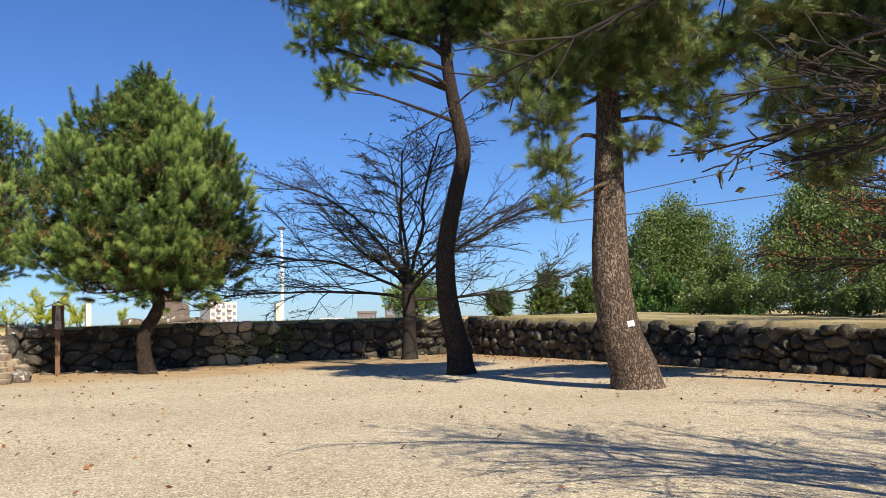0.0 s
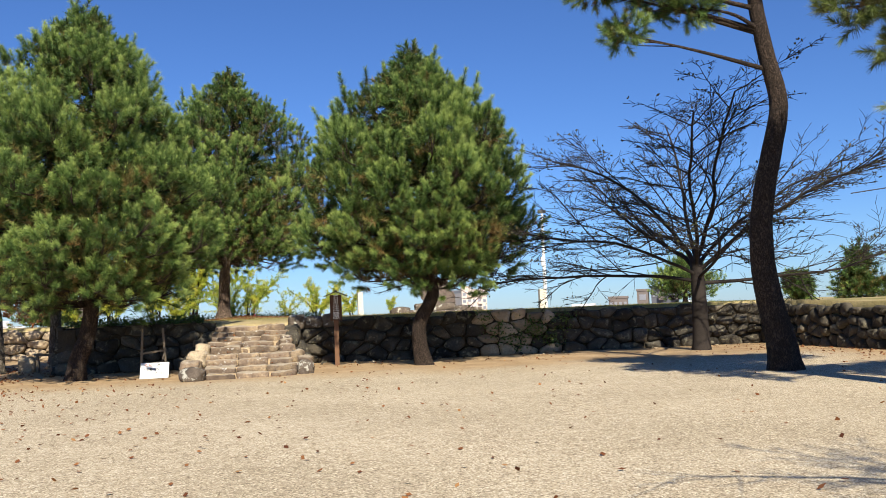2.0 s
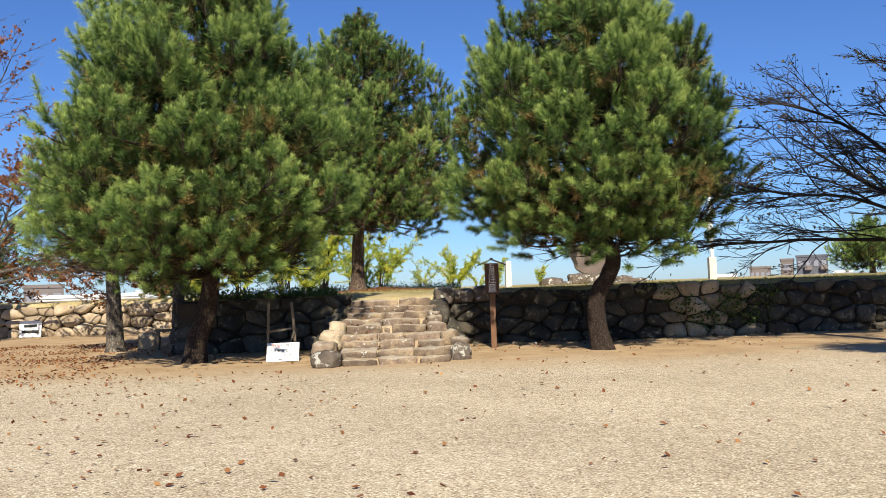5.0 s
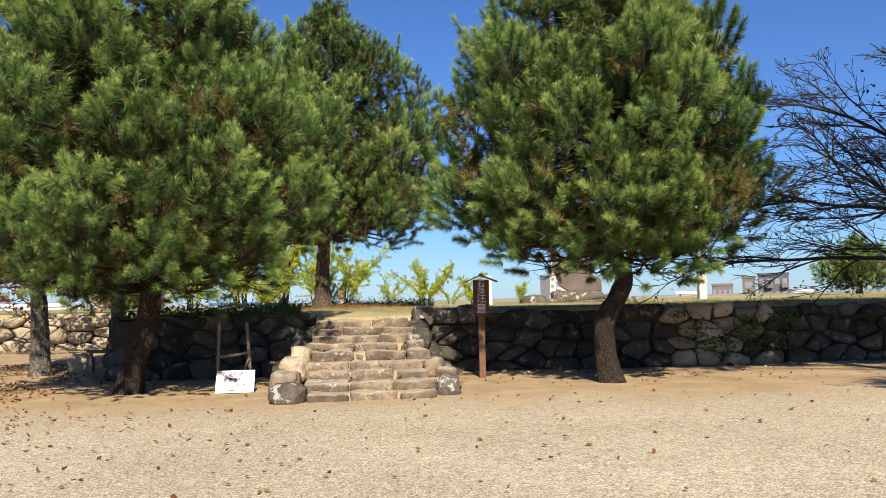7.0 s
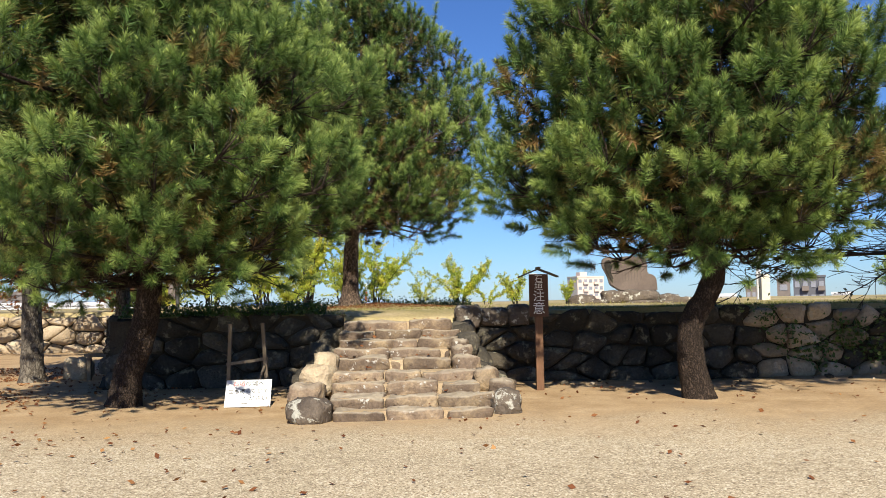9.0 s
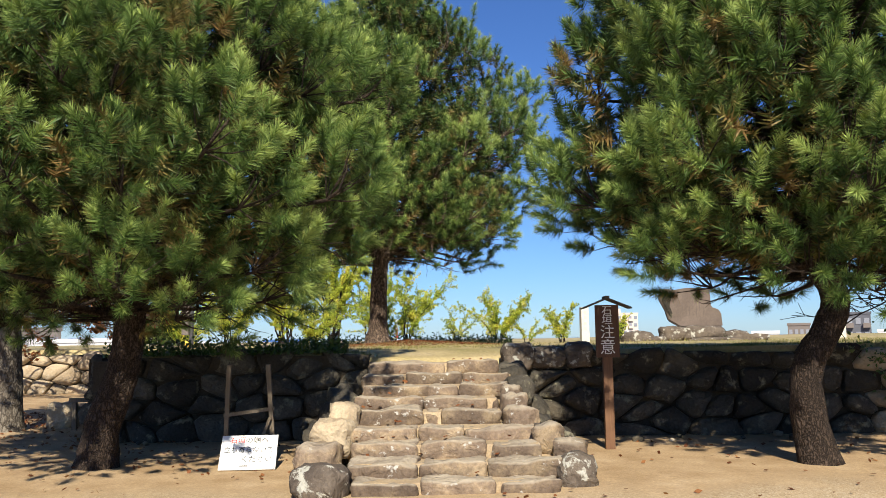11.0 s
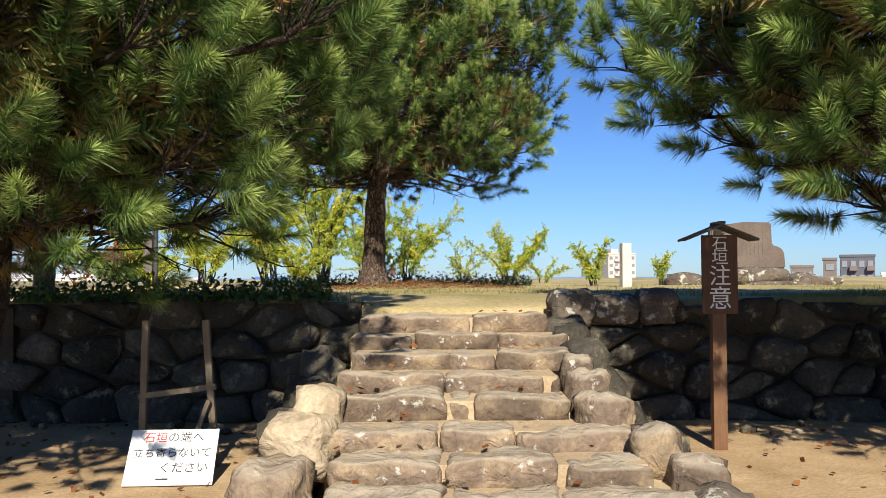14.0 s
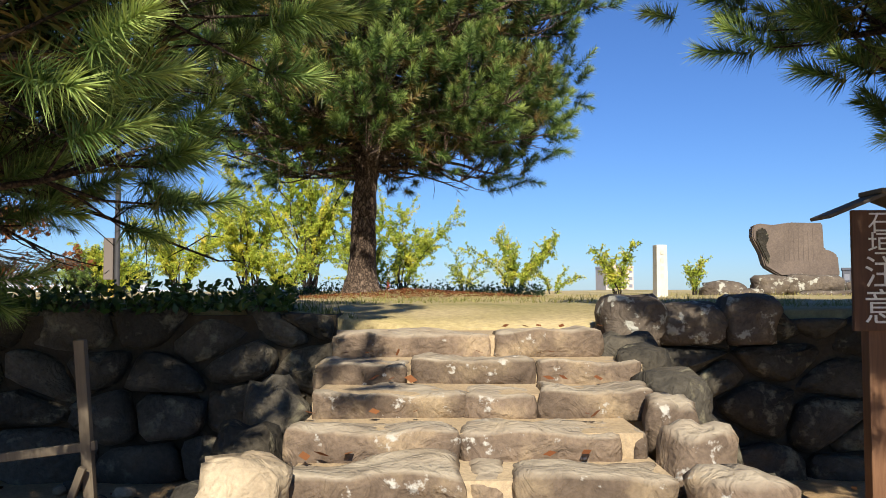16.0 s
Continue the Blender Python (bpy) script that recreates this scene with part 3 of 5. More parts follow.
STEPS = [  # front edge y, top z, both ends in x, joints as shares of the width
    (-0.86, 0.13, -0.98, 1.20, (0.33, 0.70)), (-0.46, 0.265, -1.06, 1.32, (0.33, 0.64)), (-0.06, 0.41, -1.05, 1.10, (0.36, 0.71)), (0.45, 0.54, -1.19, 1.14, (0.37, 0.61)),
    (0.95, 0.685, -1.14, 0.72, (0.47, 0.58)), (1.45, 0.815, -1.19, 0.68, (0.48, 0.94)), (2.02, 0.945, -1.17, 0.85, (0.45, 0.66)), (2.62, 1.065, -1.24, 0.94, (0.30, 0.68)), (3.32, 1.215, -1.20, 0.78, (0.60,))]
rs = np.random.default_rng(21)
for i, (y, z, xa, xb, cuts) in enumerate(STEPS):
    part("earth_fill", box_bm(xa + 0.04 - 0.003 * i, xb - 0.04 + 0.003 * i, y + 0.09, 4.25 + 0.004 * i, -0.1, z - 0.03), M_EARTH, stairs, "sandy packed earth")
for i, (y, z, xa, xb, cuts) in enumerate(STEPS):
    edges = [xa] + [xa + (xb - xa) * c for c in cuts] + [xb]
    prev = STEPS[i - 1][1] if i else -0.05
    for a, b in zip(edges[:-1], edges[1:]):
        hgt = z - prev + 0.07
        small = b - a < 0.3
        dep = rs.uniform(0.40, 0.52)
        me = rough_block("step_stone", rs.uniform(0, 90), (b - a - (0.035 if small else 0.02), dep, hgt), 0.05, 0.045, 0.026)
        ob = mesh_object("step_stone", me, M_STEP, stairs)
        ob.matrix_local = pose((a + b) / 2, y + dep / 2 + rs.uniform(-0.04, 0.04) + (0.05 if small else 0), z - hgt + rs.uniform(-0.02, 0.012) - (0.03 if small else 0), rs.uniform(-1.5, 1.5), rs.uniform(-1.5, 1.5), rs.uniform(-4, 4))
SIDE_ROCKS = [  # x, y, z of the middle, size, kind
    (-1.16, -0.70, 0.10, (0.62, 0.56, 0.46), 3), (-1.30, -0.05, 0.18, (0.50, 0.60, 0.52), 0), (-1.20, 0.46, 0.42, (0.46, 0.46, 0.46), 2), (-1.12, 0.80, 0.60, (0.38, 0.38, 0.42), 2),
    (-1.34, 0.95, 0.18, (0.50, 0.60, 0.44), 1), (-1.48, 1.7, 0.22, (0.46, 0.7, 0.56), 1), (-1.48, 2.5, 0.32, (0.44, 0.8, 0.76), 1), (-1.46, 3.3, 0.42, (0.44, 0.8, 0.95), 1),
    (1.52, -0.42, 0.12, (0.46, 0.50, 0.46), 3), (1.52, 0.02, 0.20, (0.40, 0.46, 0.48), 0), (1.32, 0.36, 0.38, (0.36, 0.42, 0.38), 0), (1.04, 0.86, 0.54, (0.40, 0.44, 0.42), 0), (1.44, 0.95, 0.22, (0.46, 0.6, 0.50), 1),
    (0.99, 1.38, 0.66, (0.34, 0.42, 0.40), 0), (1.00, 1.86, 0.76, (0.30, 0.42, 0.36), 0), (1.28, 1.7, 0.28, (0.42, 0.8, 0.62), 1), (1.14, 2.4, 0.82, (0.38, 0.55, 0.44), 1), (1.32, 2.6, 0.36, (0.42, 0.8, 0.74), 1), (1.10, 3.0, 0.92, (0.38, 0.55, 0.44), 1), (1.12, 3.55, 0.92, (0.46, 0.55, 0.55), 1)]
for i, (x, y, z, dims, kind) in enumerate(SIDE_ROCKS):
    me = lump_mesh("side_rock", 30 + i, 3, 0.13, (0.5, 0.5, 0.7, 0.25)[kind], dims)
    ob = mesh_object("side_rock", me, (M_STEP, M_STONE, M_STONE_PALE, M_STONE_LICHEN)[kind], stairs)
    ob.matrix_local = pose(x - 0.12, y, z, 0, 0, rs.uniform(-25, 25))
for x, y, z, dims, sd in ((1.24, 3.98, 1.26, (0.50, 0.46, 0.46), 51), (1.74, 4.12, 1.24, (0.58, 0.45, 0.36), 52), (2.22, 4.10, 1.27, (0.46, 0.46, 0.42), 53)):
    ob = mesh_object("coping_stone", lump_mesh("coping_stone", sd, 3, 0.09, 0.6, dims), M_STONE_LICHEN)
    ob.matrix_world = pose(x, y, z, 0, 0, sd * 7 % 20 - 10)
    tagged(ob, "lichen-spotted boulder lying on the wall's end", "boulder", "coping stones")


# ---- notice post with a little roof ----
def text_mesh(name, body, size, material, parent, m, label="", depth=0.002):
    cu = bpy.data.curves.new(name, "FONT")
    cu.body, cu.size, cu.align_x, cu.align_y, cu.extrude = body, size, "CENTER", "CENTER", depth
    tmp = bpy.data.objects.new(name, cu)
    scene.collection.objects.link(tmp)
    bpy.context.view_layer.update()
    me = bpy.data.meshes.new_from_object(tmp.evaluated_get(bpy.context.evaluated_depsgraph_get()))
    bpy.data.objects.remove(tmp)
    ob = mesh_object(name, me, material, parent, label)
    ob.matrix_local = m
    return ob


post = thing("notice_post", (2.38, 2.33, 0), "brown wooden notice post with a small roof before the wall", "sign post")
part("post", box_bm(-0.065, 0.065, -0.05, 0.05, -0.1, 1.95, 0.008), M_SIGNPOST, post)
part("board", box_bm(-0.165, 0.165, -0.085, -0.052, 1.27, 2.0, 0.006), M_SIGNWOOD, post, "dark brown lettered board")
for s in (-1, 1):
    b = box_bm(0, 0.37, -0.17, 0.10, 0, 0.022, 0.004)
    r = part("roof_board", b, M_ROOFWOOD, post)
    r.matrix_local = pose(0, 0, 2.10, 0, 22 if s > 0 else -22, 0) @ pose(0 if s > 0 else -0.37, 0, -0.02)
part("ridge", box_bm(-0.03, 0.03, -0.18, 0.11, 2.095, 2.125, 0.006), M_ROOFWOOD, post)
for ch, size, z in (("石", 0.145, 1.915), ("垣", 0.155, 1.785), ("注", 0.205, 1.61), ("意", 0.225, 1.40)):
    text_mesh("letter", ch, size, M_WHITEPAINT, post, pose(0, -0.087, z, 90, 0, 0))

# ---- white notice board leaning on a frame ----
frame_stand = thing("easel", (-2.58, 1.95, 0), "weathered wooden frame of two stakes and a crossbar", "frame")
for x, lean in ((-0.30, 3), (0.36, -3)):
    ob = part("stake", box_bm(-0.03, 0.03, -0.025, 0.025, -0.1, 1.26, 0.005), M_OLDWOOD, frame_stand)
    ob.matrix_local = pose(x, 0, 0, 4, lean, 0)
ob = part("crossbar", box_bm(-0.34, 0.36, -0.02, 0.02, -0.025, 0.025, 0.005), M_OLDWOOD, frame_stand)
ob.matrix_local = pose(0.02, -0.045, 0.62, 0, -7, 0)
ob = part("brace", box_bm(-0.02, 0.02, -0.015, 0.015, 0, 0.62, 0.004), M_OLDWOOD, frame_stand)
ob.matrix_local = pose(0.10, -0.07, -0.02, 4, 22, 0)
board = thing("notice_board", (-2.42, 1.25, -0.06), "white notice board with black and red writing, leaning back", "sign", turn=4)
sheet_ob = part("panel", box_bm(-0.36, 0.36, -0.008, 0.008, 0, 0.50, 0.003), M_WHITEBOARD, board)
sheet_ob.matrix_local = pose(0, 0, 0.01, -38, 0, 0)
tilt = pose(0, 0, 0.01, -38, 0, 0)
text_mesh("writing", "石垣", 0.10, M_RED, board, tilt @ pose(-0.155, -0.011, 0.42, 90, 0, 0), "red writing", 0.001)
text_mesh("writing", "の端へ", 0.10, M_INK, board, tilt @ pose(0.095, -0.011, 0.42, 90, 0, 0), "black writing", 0.001)
text_mesh("writing", "立ち寄らないで", 0.092, M_INK, board, tilt @ pose(0.0, -0.011, 0.28, 90, 0, 0), "black writing", 0.001)
text_mesh("writing", "ください", 0.10, M_INK, board, tilt @ pose(0.11, -0.011, 0.145, 90, 0, 0), "black writing", 0.001)
part("small_print", box_bm(-0.1, 0.0, -0.0105, -0.0085, 0.045, 0.06), M_INK, sheet_ob)


# ---- trees ----
def profile(z, table):
    return float(np.interp(z, [a for a, _ in table], [b for _, b in table]))


def pine(name, at, trunk, trunk_r, crown, boughs, seed, label, group="", shoots=15, count=270, bark=M_BARK_DARK, mat=M_NEEDLE,
         needle=0.155, width=0.0085, shoot=(0.24, 0.44), size=0.62, dry=0.045, centre=(0, 0), flare=1.6, core=8.0, core_width=0.026, bare=24):
    """A bushy pine. trunk: points from the base; crown: rows of (height, radius) for the outline, filled with boughs of brush-like shoots."""
    rng = np.random.default_rng(seed)
    ob = thing(name, at, label, "tree", group)
    tp = spline(trunk, 30)
    zz = tp[:, 2]
    top = zz[-1]
    rad = np.interp(zz, [zz[0], zz[0] + 0.22, zz[0] + 0.5, zz[0] + 1.2, top], [trunk_r * flare, trunk_r * (0.5 + 0.5 * flare), trunk_r * 1.12, trunk_r, 0.03])
    tt = Tubes()
    tt.add(tp, rad, 16, 0.06, rng)
    mesh_object("trunk", tt.mesh("trunk"), bark, ob)
    lb = Tubes()
    org, axs, lens, tone = [], [], [], []
    z0, z1 = crown[0][0], crown[-1][0]
    zs_all = np.linspace(z0, z1, 60)
    wts = np.array([profile(z, crown) + 0.25 for z in zs_all])

    def on_trunk(z):
        z = min(max(z, zz[0] + 0.88 * (z0 - zz[0])), top - 0.3)
        return np.array([np.interp(z, zz, tp[:, 0]), np.interp(z, zz, tp[:, 1]), z])

    spots = []
    for _ in range(boughs * 60):
        if len(spots) >= boughs:
            break
        zc = float(np.interp(rng.uniform(), np.cumsum(wts) / wts.sum(), zs_all))
        az = rng.uniform(0, 2 * math.pi)
        fr = rng.uniform(0.86, 1.02) if rng.uniform() < 0.74 else rng.uniform(0.45, 0.75)
        lob = 1 + 0.26 * noise.noise(Vector((math.cos(az) * 1.6 + seed, math.sin(az) * 1.6, zc * 0.6))) + 0.26 * noise.noise(Vector((math.cos(az) * 3.6, math.sin(az) * 3.6 + seed, zc * 1.1)))
        r = max(0.0, profile(zc, crown) * fr * lob - size * 0.72)
        out = np.array([math.cos(az), math.sin(az), 0])
        c = np.array([centre[0], centre[1], zc]) + out * r
        if noise.noise(Vector(c * 0.7) + Vector((seed * 3.3, 0, 0))) < -0.28:
            continue
        if all(((c - q[0]) ** 2).sum() > (size * 1.02) ** 2 for q in spots):
            spots.append((c, out, fr))
    for c, out, fr in spots:
        high = (c[2] - z0) / (z1 - z0)
        lean = unit(out * (0.80 - 0.45 * high) + np.array([0, 0, 0.55 + 0.55 * high]) + rng.normal(0, 0.12, 3))
        st = on_trunk(c[2] - (0.04 + 0.45 * high) * profile(c[2], crown) + rng.uniform(-0.1, 0.25))
        mid = st * 0.5 + c * 0.5 + np.array([0, 0, -0.12]) + rng.normal(0, 0.10, 3)
        foot = c - lean * size * 0.75
        lb.add(spline([st, mid, foot, c], 10), np.linspace(0.014 + 0.010 * np.linalg.norm(c - st), 0.007, 10), 6)
        own = rng.normal(0, 0.09)
        brown = rng.uniform() < dry * (2.6 if high < 0.25 else 0.6)
        big = size * rng.uniform(0.8, 1.15)
        sd = unit(np.cross(lean, [0.3, 0.2, 0.9]))
        up2 = np.cross(lean, sd)
        for j in range(shoots):
            w = 2.399 * j + rng.uniform(-0.3, 0.3)
            q = math.sqrt((j + 0.4) / shoots)
            side = (sd * math.cos(w) + up2 * math.sin(w)) * q
            o = c + side * big * 0.80 + lean * big * (0.42 - 0.75 * q * q + rng.uniform(-0.16, 0.16))
            a = unit(lean * 0.50 + side * 0.65 + np.array([0, 0, 0.25 + 0.40 * min(1, high * 2)]) + rng.normal(0, 0.2, 3))
            if j % 2 == 0:
                lb.add(np.array([foot, (foot + o) / 2 + rng.normal(0, 0.03, 3), o]), [0.010, 0.008, 0.004], 4)
            org.append(o)
            axs.append(a)
            lens.append(rng.uniform(*shoot) * (1.15 if j == 0 else 0.95))
            # inner boughs get a darker tone, crown shade as colour; some brown and dry
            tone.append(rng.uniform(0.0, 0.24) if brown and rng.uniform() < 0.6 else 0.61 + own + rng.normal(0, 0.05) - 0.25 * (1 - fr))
        for j in range(int(rng.integers(0, 3)) if high > 0.25 and fr > 0.8 else 0):     # a leading candle above the bough
            a = unit(out * 0.28 + np.array([0, 0, 1.0]) + rng.normal(0, 0.08, 3))
            org.append(c + lean * big * 0.45 + a * 0.36 * j)
            axs.append(a)
            lens.append(0.42)
            tone.append(0.60 + own)
    for k in range(bare):                                   # bare lower limbs with dry twigs
        az = rng.uniform(0, 6.283)
        out = np.array([math.cos(az), math.sin(az), 0])
        st = on_trunk(z0 + rng.uniform(-0.25, 0.9))
        ln = profile(z0 + 0.4, crown) * rng.uniform(0.45, 0.95)
        lp = spline([st, st + out * ln * 0.5 + np.array([0, 0, rng.uniform(-0.1, 0.25)]), st + out * ln + np.array([0, 0, rng.uniform(-0.25, 0.45)]) + rng.normal(0, 0.15, 3)], 12)
        lb.add(lp, np.linspace(0.030, 0.007, 12), 6)
        for i in range(3, 12):
            d = unit(lp[min(i + 1, 11)] - lp[i - 1])
            for _ in range(2):
                e = unit(d * 0.5 + rng.normal(0, 0.55, 3))
                g = lp[i] + e * rng.uniform(0.15, 0.5)
                lb.add(np.array([lp[i], (lp[i] + g) / 2 + rng.normal(0, 0.03, 3), g]), [0.006, 0.005, 0.003], 3)
    tagged(mesh_object("branchwork", lb.mesh("branchwork"), bark, ob), kind="stuff")
    org, axs, lens, tone = np.array(org), np.array(axs), np.array(lens), np.array(tone)
    tri, tn = needles(org, axs, lens, tone, rng, count, needle, width, (1.40, 0.52))
    tips = org + unit(axs) * lens[:, None]                  # pale resting buds
    t3, n3 = needles(tips, axs, np.full(len(org), 0.02), np.full(len(org), 1.2), rng, 5, 0.07, 0.022, (0.25, 0.1))
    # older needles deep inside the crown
    # dark filler needles inside the crown, its inner shade put into their tone
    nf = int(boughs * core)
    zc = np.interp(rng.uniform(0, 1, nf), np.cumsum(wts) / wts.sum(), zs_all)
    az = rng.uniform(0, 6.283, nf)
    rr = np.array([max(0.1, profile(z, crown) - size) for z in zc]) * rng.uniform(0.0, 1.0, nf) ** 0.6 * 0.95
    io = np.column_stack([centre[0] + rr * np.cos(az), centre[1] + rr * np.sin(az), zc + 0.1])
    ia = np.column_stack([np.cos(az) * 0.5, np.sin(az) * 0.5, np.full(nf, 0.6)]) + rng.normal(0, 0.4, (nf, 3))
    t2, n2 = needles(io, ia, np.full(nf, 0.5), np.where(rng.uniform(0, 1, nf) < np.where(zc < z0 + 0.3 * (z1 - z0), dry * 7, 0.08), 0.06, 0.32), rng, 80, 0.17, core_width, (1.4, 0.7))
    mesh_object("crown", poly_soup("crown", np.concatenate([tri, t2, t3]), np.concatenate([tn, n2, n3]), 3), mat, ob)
    return ob


def clump_pine(name, at, trunk, trunk_r, pads, seed, label, bark=M_BARK_PINE, count=120, flare=1.7, mat=M_NEEDLE_OLIVE, per=250):
    """An old pine: a bare, bent trunk that carries pads of needles on crooked limbs. pads: (x, y, z, radius) from the base."""
    rng = np.random.default_rng(seed)
    ob = thing(name, at, label, "tree")
    tp = spline(trunk, 40)
    zz = tp[:, 2]
    h = zz[-1]
    rad = np.interp(zz, [zz[0], 0.25, 0.8, 2.5, h], [trunk_r * flare, trunk_r * 1.32, trunk_r * 1.12, trunk_r * 0.95, trunk_r * 0.28])
    tt = Tubes()
    tt.add(tp, rad, 20, 0.035, rng)
    mesh_object("trunk", tt.mesh("trunk"), bark, ob)
    lb = Tubes()
    org, axs, lens, tone = [], [], [], []
    for x, y, z, r in pads:
        c = np.array([x, y, z])
        zs = min(max(z - 0.25 * math.hypot(x, y) - 0.2 if z > 5.5 else z + 0.5, 3.0), h - 0.1)
        start = np.array([np.interp(zs, zz, tp[:, 0]), np.interp(zs, zz, tp[:, 1]), zs])
        mid = start * 0.5 + c * 0.5 + rng.normal(0, 0.18, 3) + [0, 0, 0.15]
        lp = spline([start, mid, c], 10)
        lb.add(lp, np.linspace(min(0.035 + 0.016 * np.linalg.norm(c - start), 0.22 * trunk_r), 0.012, 10), 7)
        n = int(per * r * r) + 8
        for k in range(n):
            d = unit(rng.normal(0, 1, 3))
            d[2] *= 0.62
            p = c + d * r * rng.uniform(0.25, 1.0) ** 0.6
            if k % 4 == 0:
                q = lp[rng.integers(6, 10)]
                lb.add(np.array([q, (q + p) / 2 + [0, 0, -0.05], p]), [0.014, 0.010, 0.005], 4)
            org.append(p)
            axs.append(unit(d * 0.8 + np.array([0, 0, 0.45]) + rng.normal(0, 0.45, 3)))
            lens.append(rng.uniform(0.16, 0.34))
            tone.append(0.55 + rng.normal(0, 0.16) - (0.35 if rng.uniform() < 0.08 else 0))
    mesh_object("branchwork", lb.mesh("branchwork"), bark, ob)
    tri, tn = needles(np.array(org), np.array(axs), np.array(lens), np.array(tone), rng, count, 0.165, 0.0085, (1.25, 0.36))
    mesh_object("crown", poly_soup("crown", tri, tn, 3), mat, ob)
    return ob


def bare_tree(name, at, height, spread, trunk_h, trunk_r, seed, label, bark=M_BARK_CHERRY, leaf_mat=M_DARKLEAF, leaves=1800, leaf=0.07, limbs=7, lean=(0, 0), depth=4, low=0.08, extra=(), curl=0.09):
    """A spreading deciduous tree with few leaves left."""
    rng = np.random.default_rng(seed)
    ob = thing(name, at, label, "tree")
    tb, bb = Tubes(), Tubes()
    tb.add(spline([(0, 0, -0.15), (0.03, 0.02, trunk_h * 0.5), (lean[0], lean[1], trunk_h)], 10), np.interp(np.linspace(0, 1, 10), [0, 0.15, 1], [trunk_r * 1.5, trunk_r * 1.08, trunk_r * 0.85]), 12, 0.05, rng)
    ends = []

    def grow(p, d, length, r, lev, sink):
        n = (10, 7, 5, 4)[min(lev, 3)]
        pts = [p]
        for k in range(n):
            d = unit(d + rng.normal(0, curl, 3) + np.array([0, 0, -sink if d[2] > 0.02 else 0.02]))
            pts.append(pts[-1] + d * length / n)
        pts = np.array(pts)
        bb.add(pts, np.linspace(max(r, 0.008), max(r * 0.35, 0.005), n + 1), (8, 6, 4, 3)[min(lev, 3)])
        if lev >= depth - 1:
            ends.extend(pts[1:])
            return
        kids = (13, 8, 5)[min(lev, 2)]
        for k in range(kids):
            q = 0.18 + 0.80 * (k + rng.uniform(0, 0.8)) / kids
            i = min(n, int(q * n + 0.5))
            here = unit(pts[min(i + 1, n)] - pts[i - 1])
            flat = unit(np.cross(here, [0, 0, 1.0]))
            side = unit(flat * (1 if k % 2 else -1) + rng.normal(0, 0.45, 3))
            nd = unit(here * 0.85 + side * rng.uniform(0.45, 0.85) + np.array([0, 0, 0.05]))
            grow(pts[i], nd, length * rng.uniform(0.30, 0.50) * (1.15 - 0.45 * q), r * 0.42 * (1.1 - 0.5 * q), lev + 1, sink * 0.6)

    for i in range(limbs):
        az = i * 2.399 + rng.normal(0, 0.2)
        el = low + (1.25 - low) * ((i + 0.5) / limbs)
        d = np.array([math.cos(az) * math.cos(el), math.sin(az) * math.cos(el), math.sin(el)])
        ln = 1.05 / math.sqrt((math.cos(el) / (spread / 2)) ** 2 + (math.sin(el) / (height - trunk_h)) ** 2)
        z = trunk_h * (0.72 + 0.28 * i / limbs)
        grow(np.array([lean[0] * z / trunk_h, lean[1] * z / trunk_h, z]), d, ln, trunk_r * rng.uniform(0.22, 0.34), 0, 0.045)
    for pts in extra:                                       # limbs that reach out to given points
        lp = spline(pts, 14)
        bb.add(lp, np.linspace(trunk_r * 0.24, 0.006, 14), 8)
        for i in range(5, 14):
            dd = unit(lp[min(i + 1, 13)] - lp[i - 1])
            for k in range(2):
                side = unit(np.cross(dd, rng.normal(0, 1, 3)))
                grow(lp[i], unit(dd * 0.8 + side * 0.6), rng.uniform(0.35, 0.9), 0.010, depth - 1, 0.01)
    mesh_object("trunk", tb.mesh("trunk"), bark, ob)
    mesh_object("branchwork", bb.mesh("branchwork"), bark, ob)
    ends = np.array(ends)
    if leaves:
        pick = ends[rng.integers(0, len(ends), leaves)] + rng.normal(0, 0.05, (leaves, 3))
        # leaves hang on in patches
        keepv = np.array([noise.noise(Vector(p * 0.7) + Vector((seed, 0, 0))) for p in pick])
        pick = pick[keepv > -0.05]
        q, tn = leaf_quads(pick, leaf, np.full(len(pick), 0.5), rng)
        mesh_object("leaves", poly_soup("leaves", q, tn, 4), leaf_mat, ob)
    return ob


